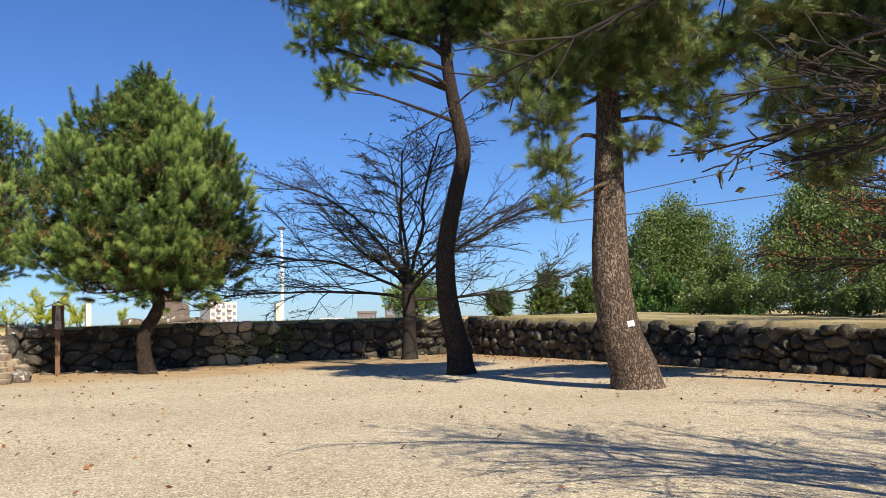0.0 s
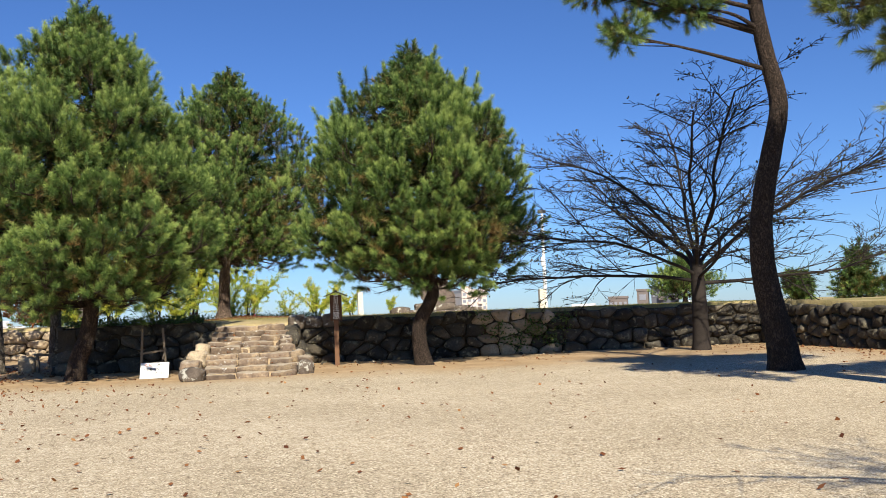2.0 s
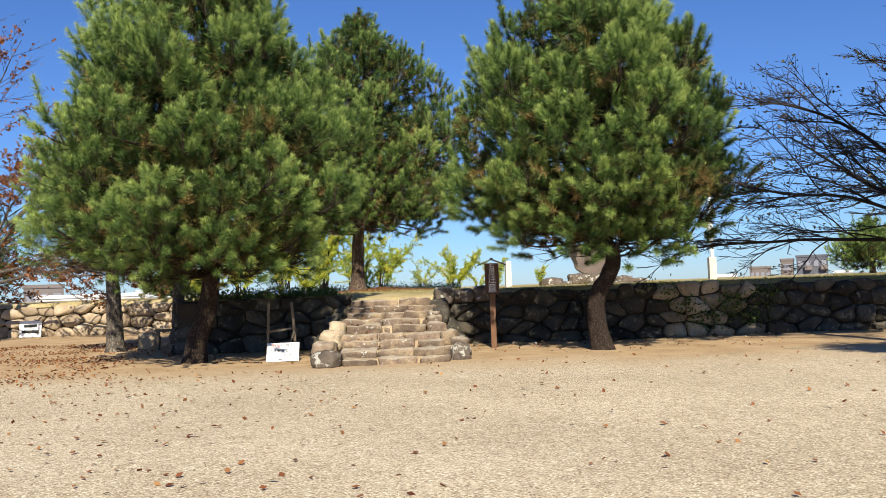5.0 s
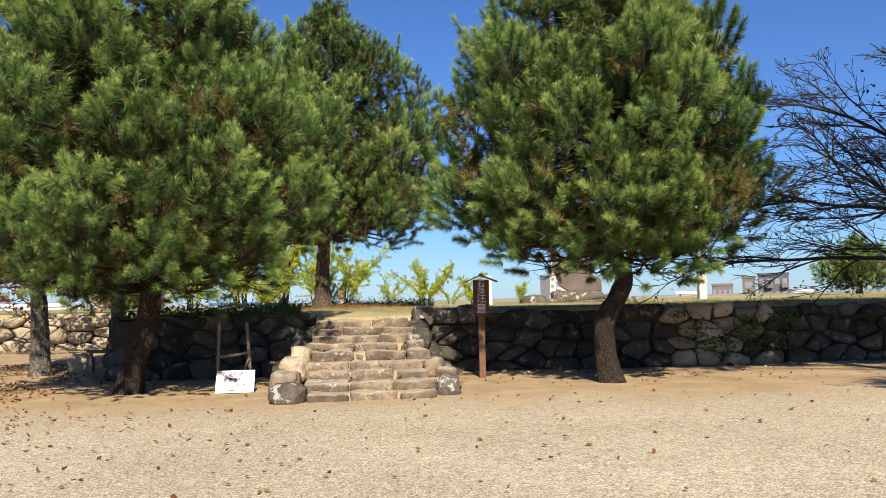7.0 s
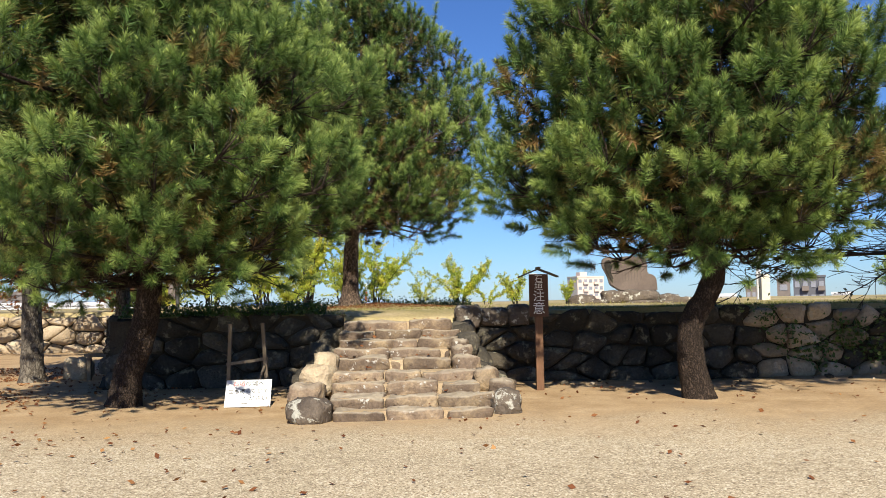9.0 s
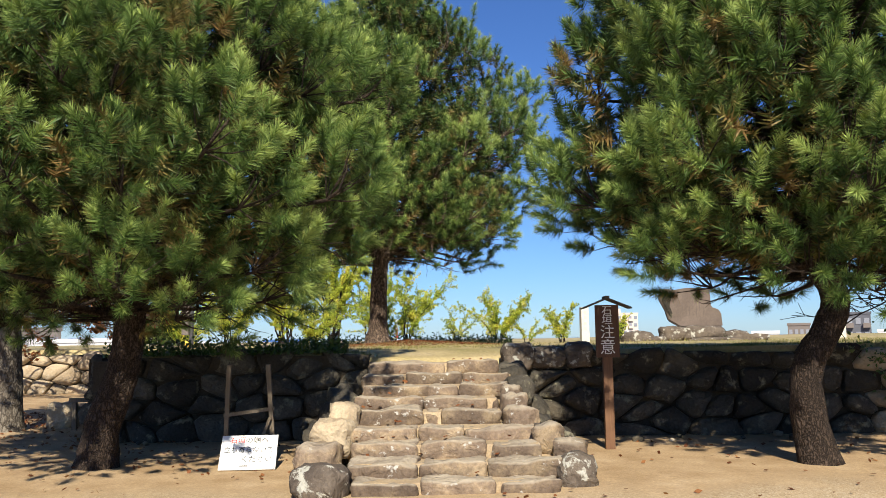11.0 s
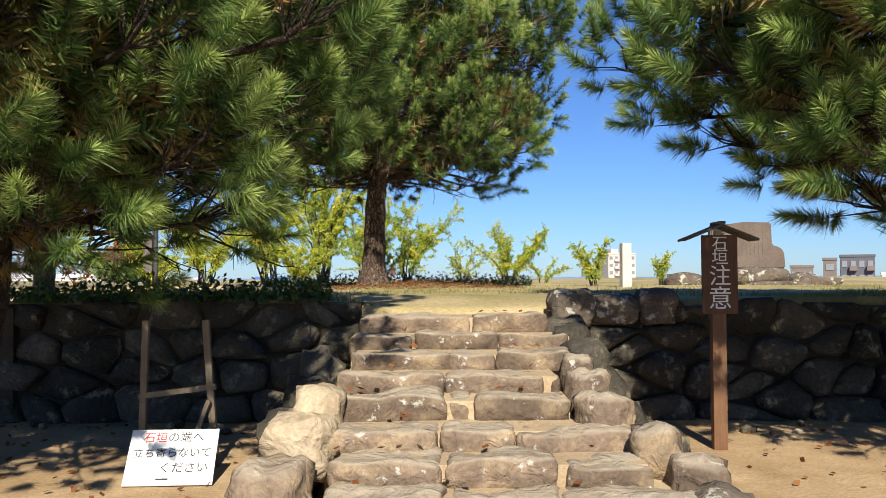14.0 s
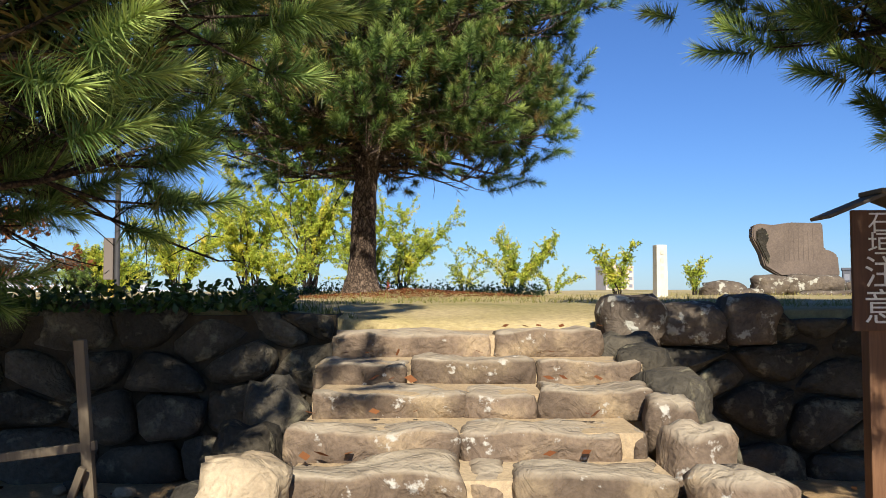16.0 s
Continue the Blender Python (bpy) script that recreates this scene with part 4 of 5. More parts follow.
def leafy(name, at, blobs, seed, label, leaf_mat, leaf=0.14, per=520, trunk_r=0.12, category="tree", bark=M_BARK_GREY, shell=0.55, stems=True, group=""):
    """A broadleaf tree or shrub. blobs: (x, y, z, radius) of its boughs, from the base."""
    rng = np.random.default_rng(seed)
    ob = thing(name, at, label, category, group)
    tb = Tubes()
    pts, tn = [], []
    zmin = min(b[2] for b in blobs)
    fork = np.array([0, 0, max(0.15, zmin * 0.6)])
    if stems:
        tb.add(spline([(0, 0, -0.15), fork * 0.5 + [0.03, 0, 0], fork], 6), np.linspace(trunk_r * 1.3, trunk_r * 0.8, 6), 8)
    for x, y, z, r in blobs:
        c = np.array([x, y, z])
        if stems:
            tb.add(spline([fork, fork * 0.5 + c * 0.5 + rng.normal(0, 0.08, 3), c], 6), np.linspace(trunk_r * 0.6, 0.012, 6), 6)
        # each bough is a handful of sprays
        sprays = max(3, int(9 * r))
        for s in range(sprays):
            d = unit(rng.normal(0, 1, 3))
            sc = c + d * r * rng.uniform(shell, 1.0)
            sr = r * rng.uniform(0.35, 0.65)
            if stems:
                tb.add(np.array([c, (c + sc) / 2, sc]), [0.012, 0.009, 0.005], 4)
            n = int(per * r * r / sprays * rng.uniform(0.6, 1.4)) + 10
            g = rng.normal(0, 0.5, (n, 3)) * sr
            pts.append(sc + g)
            tn.append(np.full(n, 0.5 + rng.normal(0, 0.18)))
    if stems:
        mesh_object("trunk", tb.mesh("trunk"), bark, ob)
    q, t = leaf_quads(np.vstack(pts), leaf, np.concatenate(tn), rng)
    mesh_object("crown", poly_soup("crown", q, t, 4), leaf_mat, ob)
    return ob


# the two bushy pines before the wall and the one on the terrace
pine("pine_tree", (4.70, 0.95, 0), [(0, 0, -0.15), (-0.12, 0, 0.6), (-0.10, 0, 1.15), (0.16, 0, 1.6), (0.30, 0, 2.0), (0.12, 0, 2.45), (0.12, 0, 3.1), (0.1, 0, 5), (0.1, 0, 8.2)], 0.19,
     [(2.35, 1.8), (2.6, 2.6), (3.3, 3.3), (4.2, 3.5), (5.6, 3.05), (6.6, 2.3), (7.5, 1.5), (8.2, 0.8), (8.5, 0.3)], 150, 3, "bushy young pine with a crooked trunk before the stone wall", "bushy pines", centre=(-0.05, 0.2))
pine("pine_tree", (-4.45, 1.50, 0), [(0, 0, -0.15), (0.08, 0, 0.5), (0.30, 0, 1.1), (0.42, 0, 1.9), (0.5, 0, 4), (0.6, 0, 8.8)], 0.21,
     [(2.10, 2.2), (2.5, 3.0), (3.2, 3.45), (4.4, 3.5), (5.6, 3.1), (7.0, 2.55), (8.2, 1.7), (9.1, 0.8), (9.4, 0.3)], 190, 4, "dense bushy pine overhanging the stairs, browned low branches", "bushy pines", count=260, width=0.0070, centre=(0.40, -0.6), dry=0.06, bare=40)
pine("pine_tree", (-1.66, 11.3, 1.42), [(0, 0, -0.15), (0.02, 0, 0.8), (0.06, 0, 1.8), (0.2, 0, 3.5), (0.5, 0, 8.6)], 0.21,
     [(2.2, 2.3), (2.7, 3.2), (3.4, 3.6), (4.6, 3.6), (6.0, 3.2), (7.4, 2.5), (8.4, 1.6), (9.2, 0.5)], 170, 5, "terrace pine with a straight reddish trunk, bare twigs inside", "bushy pines", count=170, width=0.0100, dry=0.06, bark=M_BARK_PINE, flare=2.3, centre=(0.30, 0))


# pines whose trunks stand by the wall's corner
pine("pine_tree", (-7.9, 5.9, 0), [(0, 0, -0.15), (-0.02, 0, 1), (-0.05, 0, 2.4), (0.0, 0, 6.0)], 0.21,
     [(2.3, 2.0), (3.2, 2.4), (4.6, 1.9), (6.2, 0.5)], 48, 6, "pine with a straight grey trunk beside the wall's corner", "corner pines", count=110, width=0.009, dry=0.12, bark=M_BARK_GREY)
pine("pine_tree", (-7.0, 8.6, 0), [(0, 0, -0.15), (0.03, 0, 1), (0.05, 0, 2.4), (0.1, 0, 6.2)], 0.19,
     [(2.8, 1.9), (3.6, 2.3), (5.0, 1.9), (6.4, 0.5)], 40, 7, "pine with a slim grey trunk behind another by the wall's corner", "corner pines", count=110, width=0.009, dry=0.10, bark=M_BARK_GREY)

# old pines in the yard
# pads from (1.5, 0, 9.1) on: unseen canopy added to shade the wall
clump_pine("old_pine_tree", (11.0, -6.2, 0), [(0.05, 0, -0.15), (-0.02, 0, 0.6), (-0.24, 0, 1.6), (-0.30, 0, 2.6), (-0.18, 0, 3.5), (0.08, 0, 4.5), (0.28, 0, 5.4), (0.08, 0, 6.4), (-0.12, 0, 7.8), (0.0, 0.2, 10.0), (0.2, 0.3, 12.0)], 0.24,
           [(-3.3, 0.4, 7.85, 0.5), (-2.7, 0.5, 6.95, 0.45), (-2.2, 0.3, 8.4, 0.75), (-1.4, 0.2, 7.45, 0.5), (-1.1, 0.1, 8.5, 0.75), (-3.0, -0.2, 8.3, 0.6), (-2.0, 0.4, 7.6, 0.5), (0.8, -0.4, 8.5, 0.8), (1.1, -1.0, 8.7, 0.8), (-2.2, 0, 9.6, 1.0), (0.4, 0.9, 10.3, 1.2), (-0.6, -0.9, 10.6, 1.1), (0.5, 0, 11.8, 1.2), (2.4, 0.5, 10.3, 1.0), (-0.4, 1.4, 9.3, 0.9), (0.2, -1.6, 9.6, 0.9), (1.5, 0, 9.1, 0.9), (2.4, 0.3, 9.3, 0.95), (-1.8, 0.6, 9.3, 0.9), (0.2, 0.8, 8.9, 1.0), (1.2, 1.2, 9.7, 1.1), (3.3, -0.3, 9.6, 0.95), (-2.9, -0.2, 9.4, 0.85), (-3.8, 0.2, 9.0, 0.7)],
           41, "tall old pine with a dark bent trunk in the gravel yard", bark=M_BARK_DARK, mat=M_NEEDLE)
clump_pine("old_pine_tree", (11.65, -12.0, 0), [(0.1, 0, -0.15), (0.0, 0, 0.35), (-0.24, 0, 1.0), (-0.40, 0, 2.0), (-0.38, 0, 3.0), (-0.32, 0, 4.4), (-0.28, 0, 6.0), (-0.2, 0.1, 8.5)], 0.33,
           [(-1.8, 0.3, 6.1, 0.65), (-2.2, 0.6, 5.45, 0.48), (-1.6, 0.2, 4.85, 0.55), (-1.5, 0.0, 3.95, 0.40), (-1.53, 0.0, 3.2, 0.26), (-0.7, -0.4, 5.8, 0.7), (-0.15, -0.8, 6.2, 0.8), (-0.05, -0.9, 5.2, 0.55), (0.57, -1.4, 4.75, 0.40), (0.62, -1.5, 4.3, 0.24), (0.3, -1.2, 5.5, 0.6), (0.95, -1.8, 5.65, 0.5), (-0.25, -0.7, 4.2, 0.30), (-1.2, 0.0, 5.5, 0.6), (-1.2, 0.0, 6.6, 0.8),
            (-0.8, 0.9, 6.5, 1.0), (0.6, 0.6, 6.7, 1.1), (1.6, 0.6, 6.9, 0.9), (-0.6, -1.6, 6.6, 0.8), (-0.2, 0, 8.0, 1.3), (-1.3, 0.8, 7.8, 1.0), (1.0, -0.5, 7.8, 1.0)],
           42, "old pine with a thick plated leaning trunk and a tag", flare=1.55)
clump_pine("old_pine_tree", (14.9, -17.5, 0), [(0, 0, -0.15), (0.1, 0, 1.5), (0.05, 0.2, 3), (-0.1, 0.5, 5.0), (-0.2, 0.8, 7.6)], 0.24,
           [(-2.0, 3.0, 6.2, 0.6), (-0.95, 3.0, 6.3, 0.75), (-0.6, 2.55, 6.05, 0.75), (-1.3, 3.25, 5.65, 0.55), (-0.65, 3.0, 5.55, 0.6), (-0.9, 2.25, 5.0, 0.5), (-2.35, 2.8, 4.9, 0.36), (-0.95, 3.45, 4.95, 0.36), (-1.95, 3.0, 4.5, 0.28), (-1.35, 2.7, 4.15, 0.30),
            (-0.8, 3.6, 4.0, 0.30), (-0.85, 2.85, 3.8, 0.36), (-0.8, 3.35, 3.55, 0.26), (-0.55, 2.7, 3.9, 0.36), (-2.1, 3.7, 6.05, 0.4), (-1.9, 2.8, 4.2, 0.24), (-0.5, 2.9, 4.55, 0.34), (0.05, 2.5, 5.5, 0.65), (0.65, 2.55, 4.6, 0.55), (0.4, 2.55, 6.5, 0.85), (-0.2, 0.8, 7.8, 1.2), (0.8, -0.6, 7.2, 1.0), (-1.0, -0.8, 7.4, 1.0)],
           43, "pine at the yard's edge with hanging needle clumps")

# cherry trees
bare_tree("cherry_tree", (13.0, 1.7, 0), 8.0, 12.6, 2.7, 0.22, 52, "nearly bare cherry tree with a dark trunk before the wall", leaves=5200, leaf=0.09, limbs=12, low=0.06)
bare_tree("cherry_tree", (9.2, -24.9, 0), 6.6, 9.4, 1.9, 0.22, 53, "spreading cherry tree with its last leaves, shading the gravel", leaves=11000, leaf=0.065, limbs=11, leaf_mat=M_DARKLEAF, low=0.60, extra=[[(0, 0, 1.9), (-0.9, 1.9, 3.4), (-2.5, 3.8, 3.8), (-3.5, 4.9, 3.4), (-4.2, 5.6, 3.05)]])
bare_tree("cherry_tree", (-16.5, 15.0, 0), 14.5, 13.0, 3.0, 0.26, 54, "half-bare cherry tree with rusty leaves before the rear wall", bark=M_BARK_GREY, leaves=46000, leaf=0.14, leaf_mat=M_RUST, limbs=11)
bare_tree("cherry_tree", (20.0, -12.6, 1.0), 5.5, 6.5, 1.7, 0.15, 55, "small cherry tree with orange leaves on the terrace", leaves=5000, leaf=0.10, leaf_mat=M_RUST, limbs=9)

# far side of the +x wall
leafy("broadleaf_tree", (30.5, 8.5, 1.3), [(0, 0, 3.0, 1.7), (-1.7, 0.5, 2.6, 1.4), (1.6, 0, 2.9, 1.5), (0.5, 0, 4.4, 1.4), (-1.2, 0, 3.9, 1.2), (2.9, 0, 2.3, 1.3), (-2.6, 0, 1.6, 1.2), (1.4, 0, 1.5, 1.3), (-0.4, 0, 1.4, 1.4)], 61, "rounded green broadleaf tree on the terrace", M_BROAD, leaf=0.13, per=3400)
leafy("broadleaf_tree", (33.0, 2.0, 1.3), [(0, 0, 3.2, 1.7), (-1.7, 0.5, 2.8, 1.5), (1.6, 0, 3.0, 1.5), (0.2, 0, 4.6, 1.4), (-1.4, 0, 4.0, 1.2), (2.9, 0, 2.3, 1.4), (-2.8, 0, 1.8, 1.3), (1.4, 0, 1.5, 1.3)], 62, "green broadleaf tree with a gap in its crown", M_BROAD, leaf=0.13, per=3400)
leafy("broadleaf_tree", (31.0, -5.0, 1.3), [(0, 0, 3.2, 1.8), (-1.7, 0.5, 2.6, 1.5), (1.6, 0, 3.0, 1.5), (0.2, 0, 4.2, 1.4), (2.9, 0, 2.3, 1.4), (-2.8, 0, 1.8, 1.3), (1.4, 0, 1.5, 1.3)], 63, "broad green tree behind the side wall", M_BROAD, leaf=0.13, per=3400)
rj = np.random.default_rng(64)
for i in range(15):
    x, y = 23.9 - 0.05 * i + rj.uniform(-0.3, 0.3), 4.6 - 0.58 * i + rj.uniform(-0.2, 0.2)
    h = (1.75 - 0.065 * i) * rj.uniform(0.85, 1.15)
    leafy("juniper_bush", (x, y, terrace_height(x, y)), [(0.05 * math.sin(k), 0.05 * math.cos(k), h * (0.10 + 0.165 * k), 0.46 - 0.07 * k) for k in range(6)], 70 + i, "pointed green juniper bush in a row along the terrace", M_JUNIPER, leaf=0.11, per=5200, trunk_r=0.05, category="bush", shell=0.25, stems=False, group="juniper row")
for i in range(12):
    x, y = 21.6 - 0.12 * i + rj.uniform(-0.4, 0.4), -3.4 - 1.0 * i + rj.uniform(-0.3, 0.3)
    leafy("roadside_shrub", (x, y, terrace_height(x, y)), [(rj.uniform(-0.4, 0.4), rj.uniform(-0.4, 0.4), rj.uniform(0.25, 0.8), 0.5) for _ in range(4)], 140 + i, "low straggly green shrub along the terrace edge", M_BROAD, leaf=0.09, per=2600, trunk_r=0.03, category="shrub", group="edge shrubs")
for i, (x, y, h, r) in enumerate(((20.6, 5.2, 1.9, 0.75), (21.9, 4.4, 1.5, 0.6), (18.9, 6.2, 0.8, 0.4))):
    pine("young_pine", (x, y, 1.3), [(0, 0, -0.1), (0, 0, h)], 0.05, [(0.05, r * 1.2), (0.4, r * 1.2), (h * 0.8, 0.25)], 22, 80 + i, "low young pine bush on the terrace", "young pines", shoots=8, count=60, width=0.014, needle=0.12, shoot=(0.14, 0.26), size=0.3, bare=0)
pine("far_pine", (24.0, 27.0, 1.3), [(0, 0, -0.1), (0.05, 0, 1.2), (0, 0, 2.6)], 0.13, [(0.6, 2.0), (1.4, 2.3), (2.6, 0.5)], 36, 84, "broad low pine far across the terrace", count=60, width=0.02, bare=0)
pine("far_pine", (-22.0, 24.0, 1.3), [(0, 0, -0.1), (0.05, 0, 2.2), (0, 0, 7.0)], 0.2, [(1.2, 2.4), (3.0, 2.8), (7.0, 0.8)], 60, 85, "dark pine behind the rear wall", count=60, width=0.02, dry=0.2, bare=6)
pine("far_pine", (-13.5, 30.0, 1.3), [(0, 0, -0.1), (0.05, 0, 0.8), (0, 0, 1.4)], 0.1, [(0.2, 1.8), (0.7, 2.0), (1.4, 0.5)], 26, 86, "low pine beyond the rear wall", count=60, width=0.02, bare=0)

# yellowing shrubs behind the terrace pine
def feathery_shrub(name, at, height, spread, stems, leaves, seed, label, leaf=0.13, lean=0.0):
    """A loose shrub: upright stems that fork, with long leaves strung along every shoot."""
    rng = np.random.default_rng(seed)
    ob = thing(name, at, label, "shrub", "yellowing shrubs")
    tb = Tubes()
    runs = []
    for i in range(stems):
        az = 6.283 * i / stems + rng.normal(0, 0.5)
        reach = spread * rng.uniform(0.15, 0.5)
        h = height * rng.uniform(0.55, 1.0)
        out = np.array([math.cos(az) * reach * 1.3 + lean * h, math.sin(az) * reach * 0.6, 0])
        lp = spline([np.array([math.cos(az), math.sin(az), 0]) * spread * 0.05 - [0, 0, 0.08], out * 0.35 + [0, 0, h * 0.5], out + [0, 0, h]], 12) + rng.normal(0, 0.012 * height, (12, 3))
        tb.add(lp, np.linspace(0.010 + 0.008 * height, 0.004, 12), 6)
        runs.append(lp[5:])
        for k in range(3, 12):
            d = unit(lp[min(k + 1, 11)] - lp[k - 1])
            for _ in range(2):
                e = unit(d * 0.7 + rng.normal(0, 0.6, 3) + [0, 0, 0.15])
                g = lp[k] + e * height * rng.uniform(0.10, 0.26)
                run = np.array([lp[k], (lp[k] + g) / 2 + rng.normal(0, 0.015 * height, 3), g])
                tb.add(run, [0.007, 0.005, 0.003], 4)
                runs.append(run)
    tagged(mesh_object("branchwork", tb.mesh("branchwork"), M_BARK_CHERRY, ob), kind="stuff")
    each = max(8, 2 * leaves // len(runs))
    pts, tn = [], []
    for run in runs:
        u = rng.uniform(0.1, 1.0, each) * (len(run) - 1)
        i = np.minimum(u.astype(int), len(run) - 2)
        p = run[i] + (run[i + 1] - run[i]) * (u - i)[:, None]
        pts.append(p + rng.normal(0, leaf * 0.42, p.shape))
        tn.append(np.full(each, 0.45 + rng.normal(0, 0.2)))
    q, t = leaf_quads(np.vstack(pts), leaf, np.concatenate(tn), rng, 0.0, 0.42)
    mesh_object("crown", poly_soup("crown", q, t, 4), M_YELLOW, ob)
    return ob


SHRUBS = [  # x, y, height, spread, stems, leaves, lean
    (-6.6, 24.4, 4.4, 3.8, 10, 10000, 0.0), (-4.6, 24.0, 5.4, 3.2, 10, 12000, 0.0), (-3.0, 23.8, 3.6, 2.6, 7, 5500, 0.1), (-1.7, 23.6, 3.1, 2.2, 6, 3600, 0.38), (-8.4, 23.0, 2.4, 3.0, 10, 6000, 0.0),
    (-9.6, 21.0, 1.5, 3.0, 10, 4500, 0.0), (-5.2, 22.6, 1.5, 2.8, 9, 4500, 0.0), (-2.4, 22.4, 1.3, 2.0, 7, 2600, 0.0), (0.3, 23.4, 1.3, 1.3, 5, 1000, 0.0),
    (1.85, 23.4, 1.85, 2.4, 9, 3200, 0.1), (3.0, 23.2, 0.8, 1.5, 5, 700, 0.2), (3.30, 14.8, 1.15, 0.9, 5, 1300, 0.0), (5.05, 15.3, 0.8, 0.5, 4, 500, 0.0)]
for i, (x, y, h, sp, st, lv, ln) in enumerate(SHRUBS):
    feathery_shrub("yellow_shrub", (x, y, 1.34), h, sp, st, lv, 90 + i, "loose yellow-green shrub turning for autumn on the terrace", 0.095 if h > 1.5 else 0.07, ln)


# ---- things on the terrace ----
def slab(name, outline, thick, material, parent, label="", seed=1, bevel=0.03):
    """An upright slab from an outline in x and z, with a rough, rounded edge."""
    bm = bmesh.new()
    vs = [bm.verts.new((x, 0, z)) for x, z in outline]
    f = bm.faces.new(vs)
    ext = bmesh.ops.extrude_face_region(bm, geom=[f])
    bmesh.ops.translate(bm, vec=(0, thick, 0), verts=[v for v in ext["geom"] if isinstance(v, bmesh.types.BMVert)])
    bmesh.ops.recalc_face_normals(bm, faces=bm.faces)
    bmesh.ops.bevel(bm, geom=list(bm.edges), offset=bevel, segments=2, affect="EDGES")
    return part(name, bm, material, parent, label)


stele = thing("stone_stele", (6.98, 14.7, 1.34), "brown inscribed stone slab on a rough boulder base", "monument", turn=-6)
slab("slab", [(-0.30, 0.42), (-0.62, 0.62), (-0.70, 0.92), (-0.86, 1.22), (-0.85, 1.46), (-0.72, 1.53), (-0.45, 1.49), (-0.1, 1.54), (0.55, 1.52), (0.57, 0.98), (0.72, 0.94), (0.84, 0.84), (0.87, 0.42)], 0.34, M_STELE, stele, "dark brown slab")
slab("crack_piece", [(-0.56, 0.66), (-0.80, 1.20), (-0.78, 1.40), (-0.62, 1.44), (-0.52, 1.25), (-0.60, 1.05), (-0.50, 0.80)], 0.05, M_STONE, stele).matrix_local = pose(0, -0.035, 0)
for i in range(7):
    b = part("inscription", box_bm(0.02, 0.03, -0.003, 0.0, 0.75, 1.42 - 0.03 * (i % 3)), M_CARVED, stele)
    b.matrix_local = pose(-0.25 + 0.095 * i, -0.001, 0)
rb = np.random.default_rng(5)
for x, y, z, dims in ((-0.55, -0.1, 0.22, (0.75, 0.8, 0.46)), (0.25, -0.15, 0.22, (1.2, 0.9, 0.48)), (-1.55, -0.25, 0.13, (0.9, 0.6, 0.38)), (-1.05, -0.4, 0.05, (0.6, 0.5, 0.24)), (1.15, -0.2, 0.14, (0.7, 0.7, 0.34)), (0.5, -0.75, 0.03, (1.5, 0.4, 0.18)), (1.7, -0.3, 0.10, (0.6, 0.5, 0.24))):
    o = mesh_object("base_boulder", lump_mesh("base_boulder", rb.uniform(0, 50), 3, 0.14, 0.5, dims), M_STONE_LICHEN, stele)
    o.matrix_local = pose(x, y, z)

marker = thing("stone_marker", (3.58, 12.34, 1.33), "pale square granite marker post with carved characters", "stone post", turn=8)
bm = box_bm(-0.105, 0.105, -0.105, 0.105, -0.1, 0.97, 0.008)
for v in bm.verts:
    if v.co.z > 0.9:
        v.co.x *= 0.92
        v.co.y *= 0.92
        v.co.z += 0.03 if abs(v.co.x) < 0.08 else 0
part("shaft", bm, M_GRANITE, marker)
for i in range(4):
    part("carving", box_bm(-0.03, 0.03, -0.1065, -0.1055, 0.80 - 0.14 * i, 0.87 - 0.14 * i), M_CONCRETE, marker, "worn carved character")

gatepost = thing("concrete_post", (12.66, 18.06, 1.30), "pale square concrete post on the terrace", "post")
part("shaft", box_bm(-0.15, 0.15, -0.15, 0.15, -0.1, 1.02, 0.012), M_CONCRETE, gatepost)
lamp = thing("lamp_pole", (13.65, 21.05, 1.30), "tall thin white pole with a small lamp on top", "lamp post")
tb = Tubes()
tb.add([(0, 0, -0.1), (0, 0, 2.5), (0, 0, 5.05)], [0.10, 0.085, 0.05], 10)
mesh_object("pole", tb.mesh("pole"), M_POLE, lamp)
part("lamp_head", box_bm(-0.20, 0.20, -0.12, 0.12, 5.05, 5.22, 0.03), M_DARKMETAL, lamp)
part("control_box", box_bm(-0.16, -0.06, -0.08, 0.08, 2.3, 2.75, 0.01), M_LIGHTWALL, lamp)

sidepole = thing("sign_pole", (-8.32, 17.9, 1.30), "dark pole with a box on its side behind the wall", "pole")
tb = Tubes()
tb.add([(0, 0, -0.1), (0, 0, 3), (0, 0, 5.2)], [0.07, 0.065, 0.055], 8)
mesh_object("pole", tb.mesh("pole"), M_DARKMETAL, sidepole)
part("box", box_bm(-0.30, -0.07, -0.1, 0.1, 0.48, 1.5, 0.01), M_BROWNWALL, sidepole)
part("marker_cover", box_bm(-0.19, -0.07, -0.08, 0.08, -0.05, 0.30, 0.01), M_YELLOWPAINT, sidepole, "yellow cover")

left_sign = thing("wall_notice", (-15.5, 16.75, 0), "white notice sheet with black writing against the rear wall", "sign")
o = part("panel", box_bm(-0.45, 0.45, -0.01, 0.01, 0.0, 0.66, 0.004), M_WHITEBOARD, left_sign)
o.matrix_local = pose(0, 0, 0.02, -8, 0, 0)
for i, (w, z) in enumerate(((0.26, 0.46), (0.34, 0.22))):
    b = part("writing", box_bm(-w, w, -0.014, -0.011, z - 0.06, z + 0.06), M_INK, o)

pale_rock = mesh_object("boulder", lump_mesh("boulder", 71, 3, 0.12, 0.55, (0.58, 0.5, 0.56)), M_STONE_WARM)
pale_rock.matrix_world = pose(-7.15, 6.45, 0.20)
tagged(pale_rock, "pale squarish boulder under the corner pines", "boulder")
rail = thing("wooden_rail", (-6.3, 6.0, 0), "low dark wooden rail between two posts by the boulder", "rail")
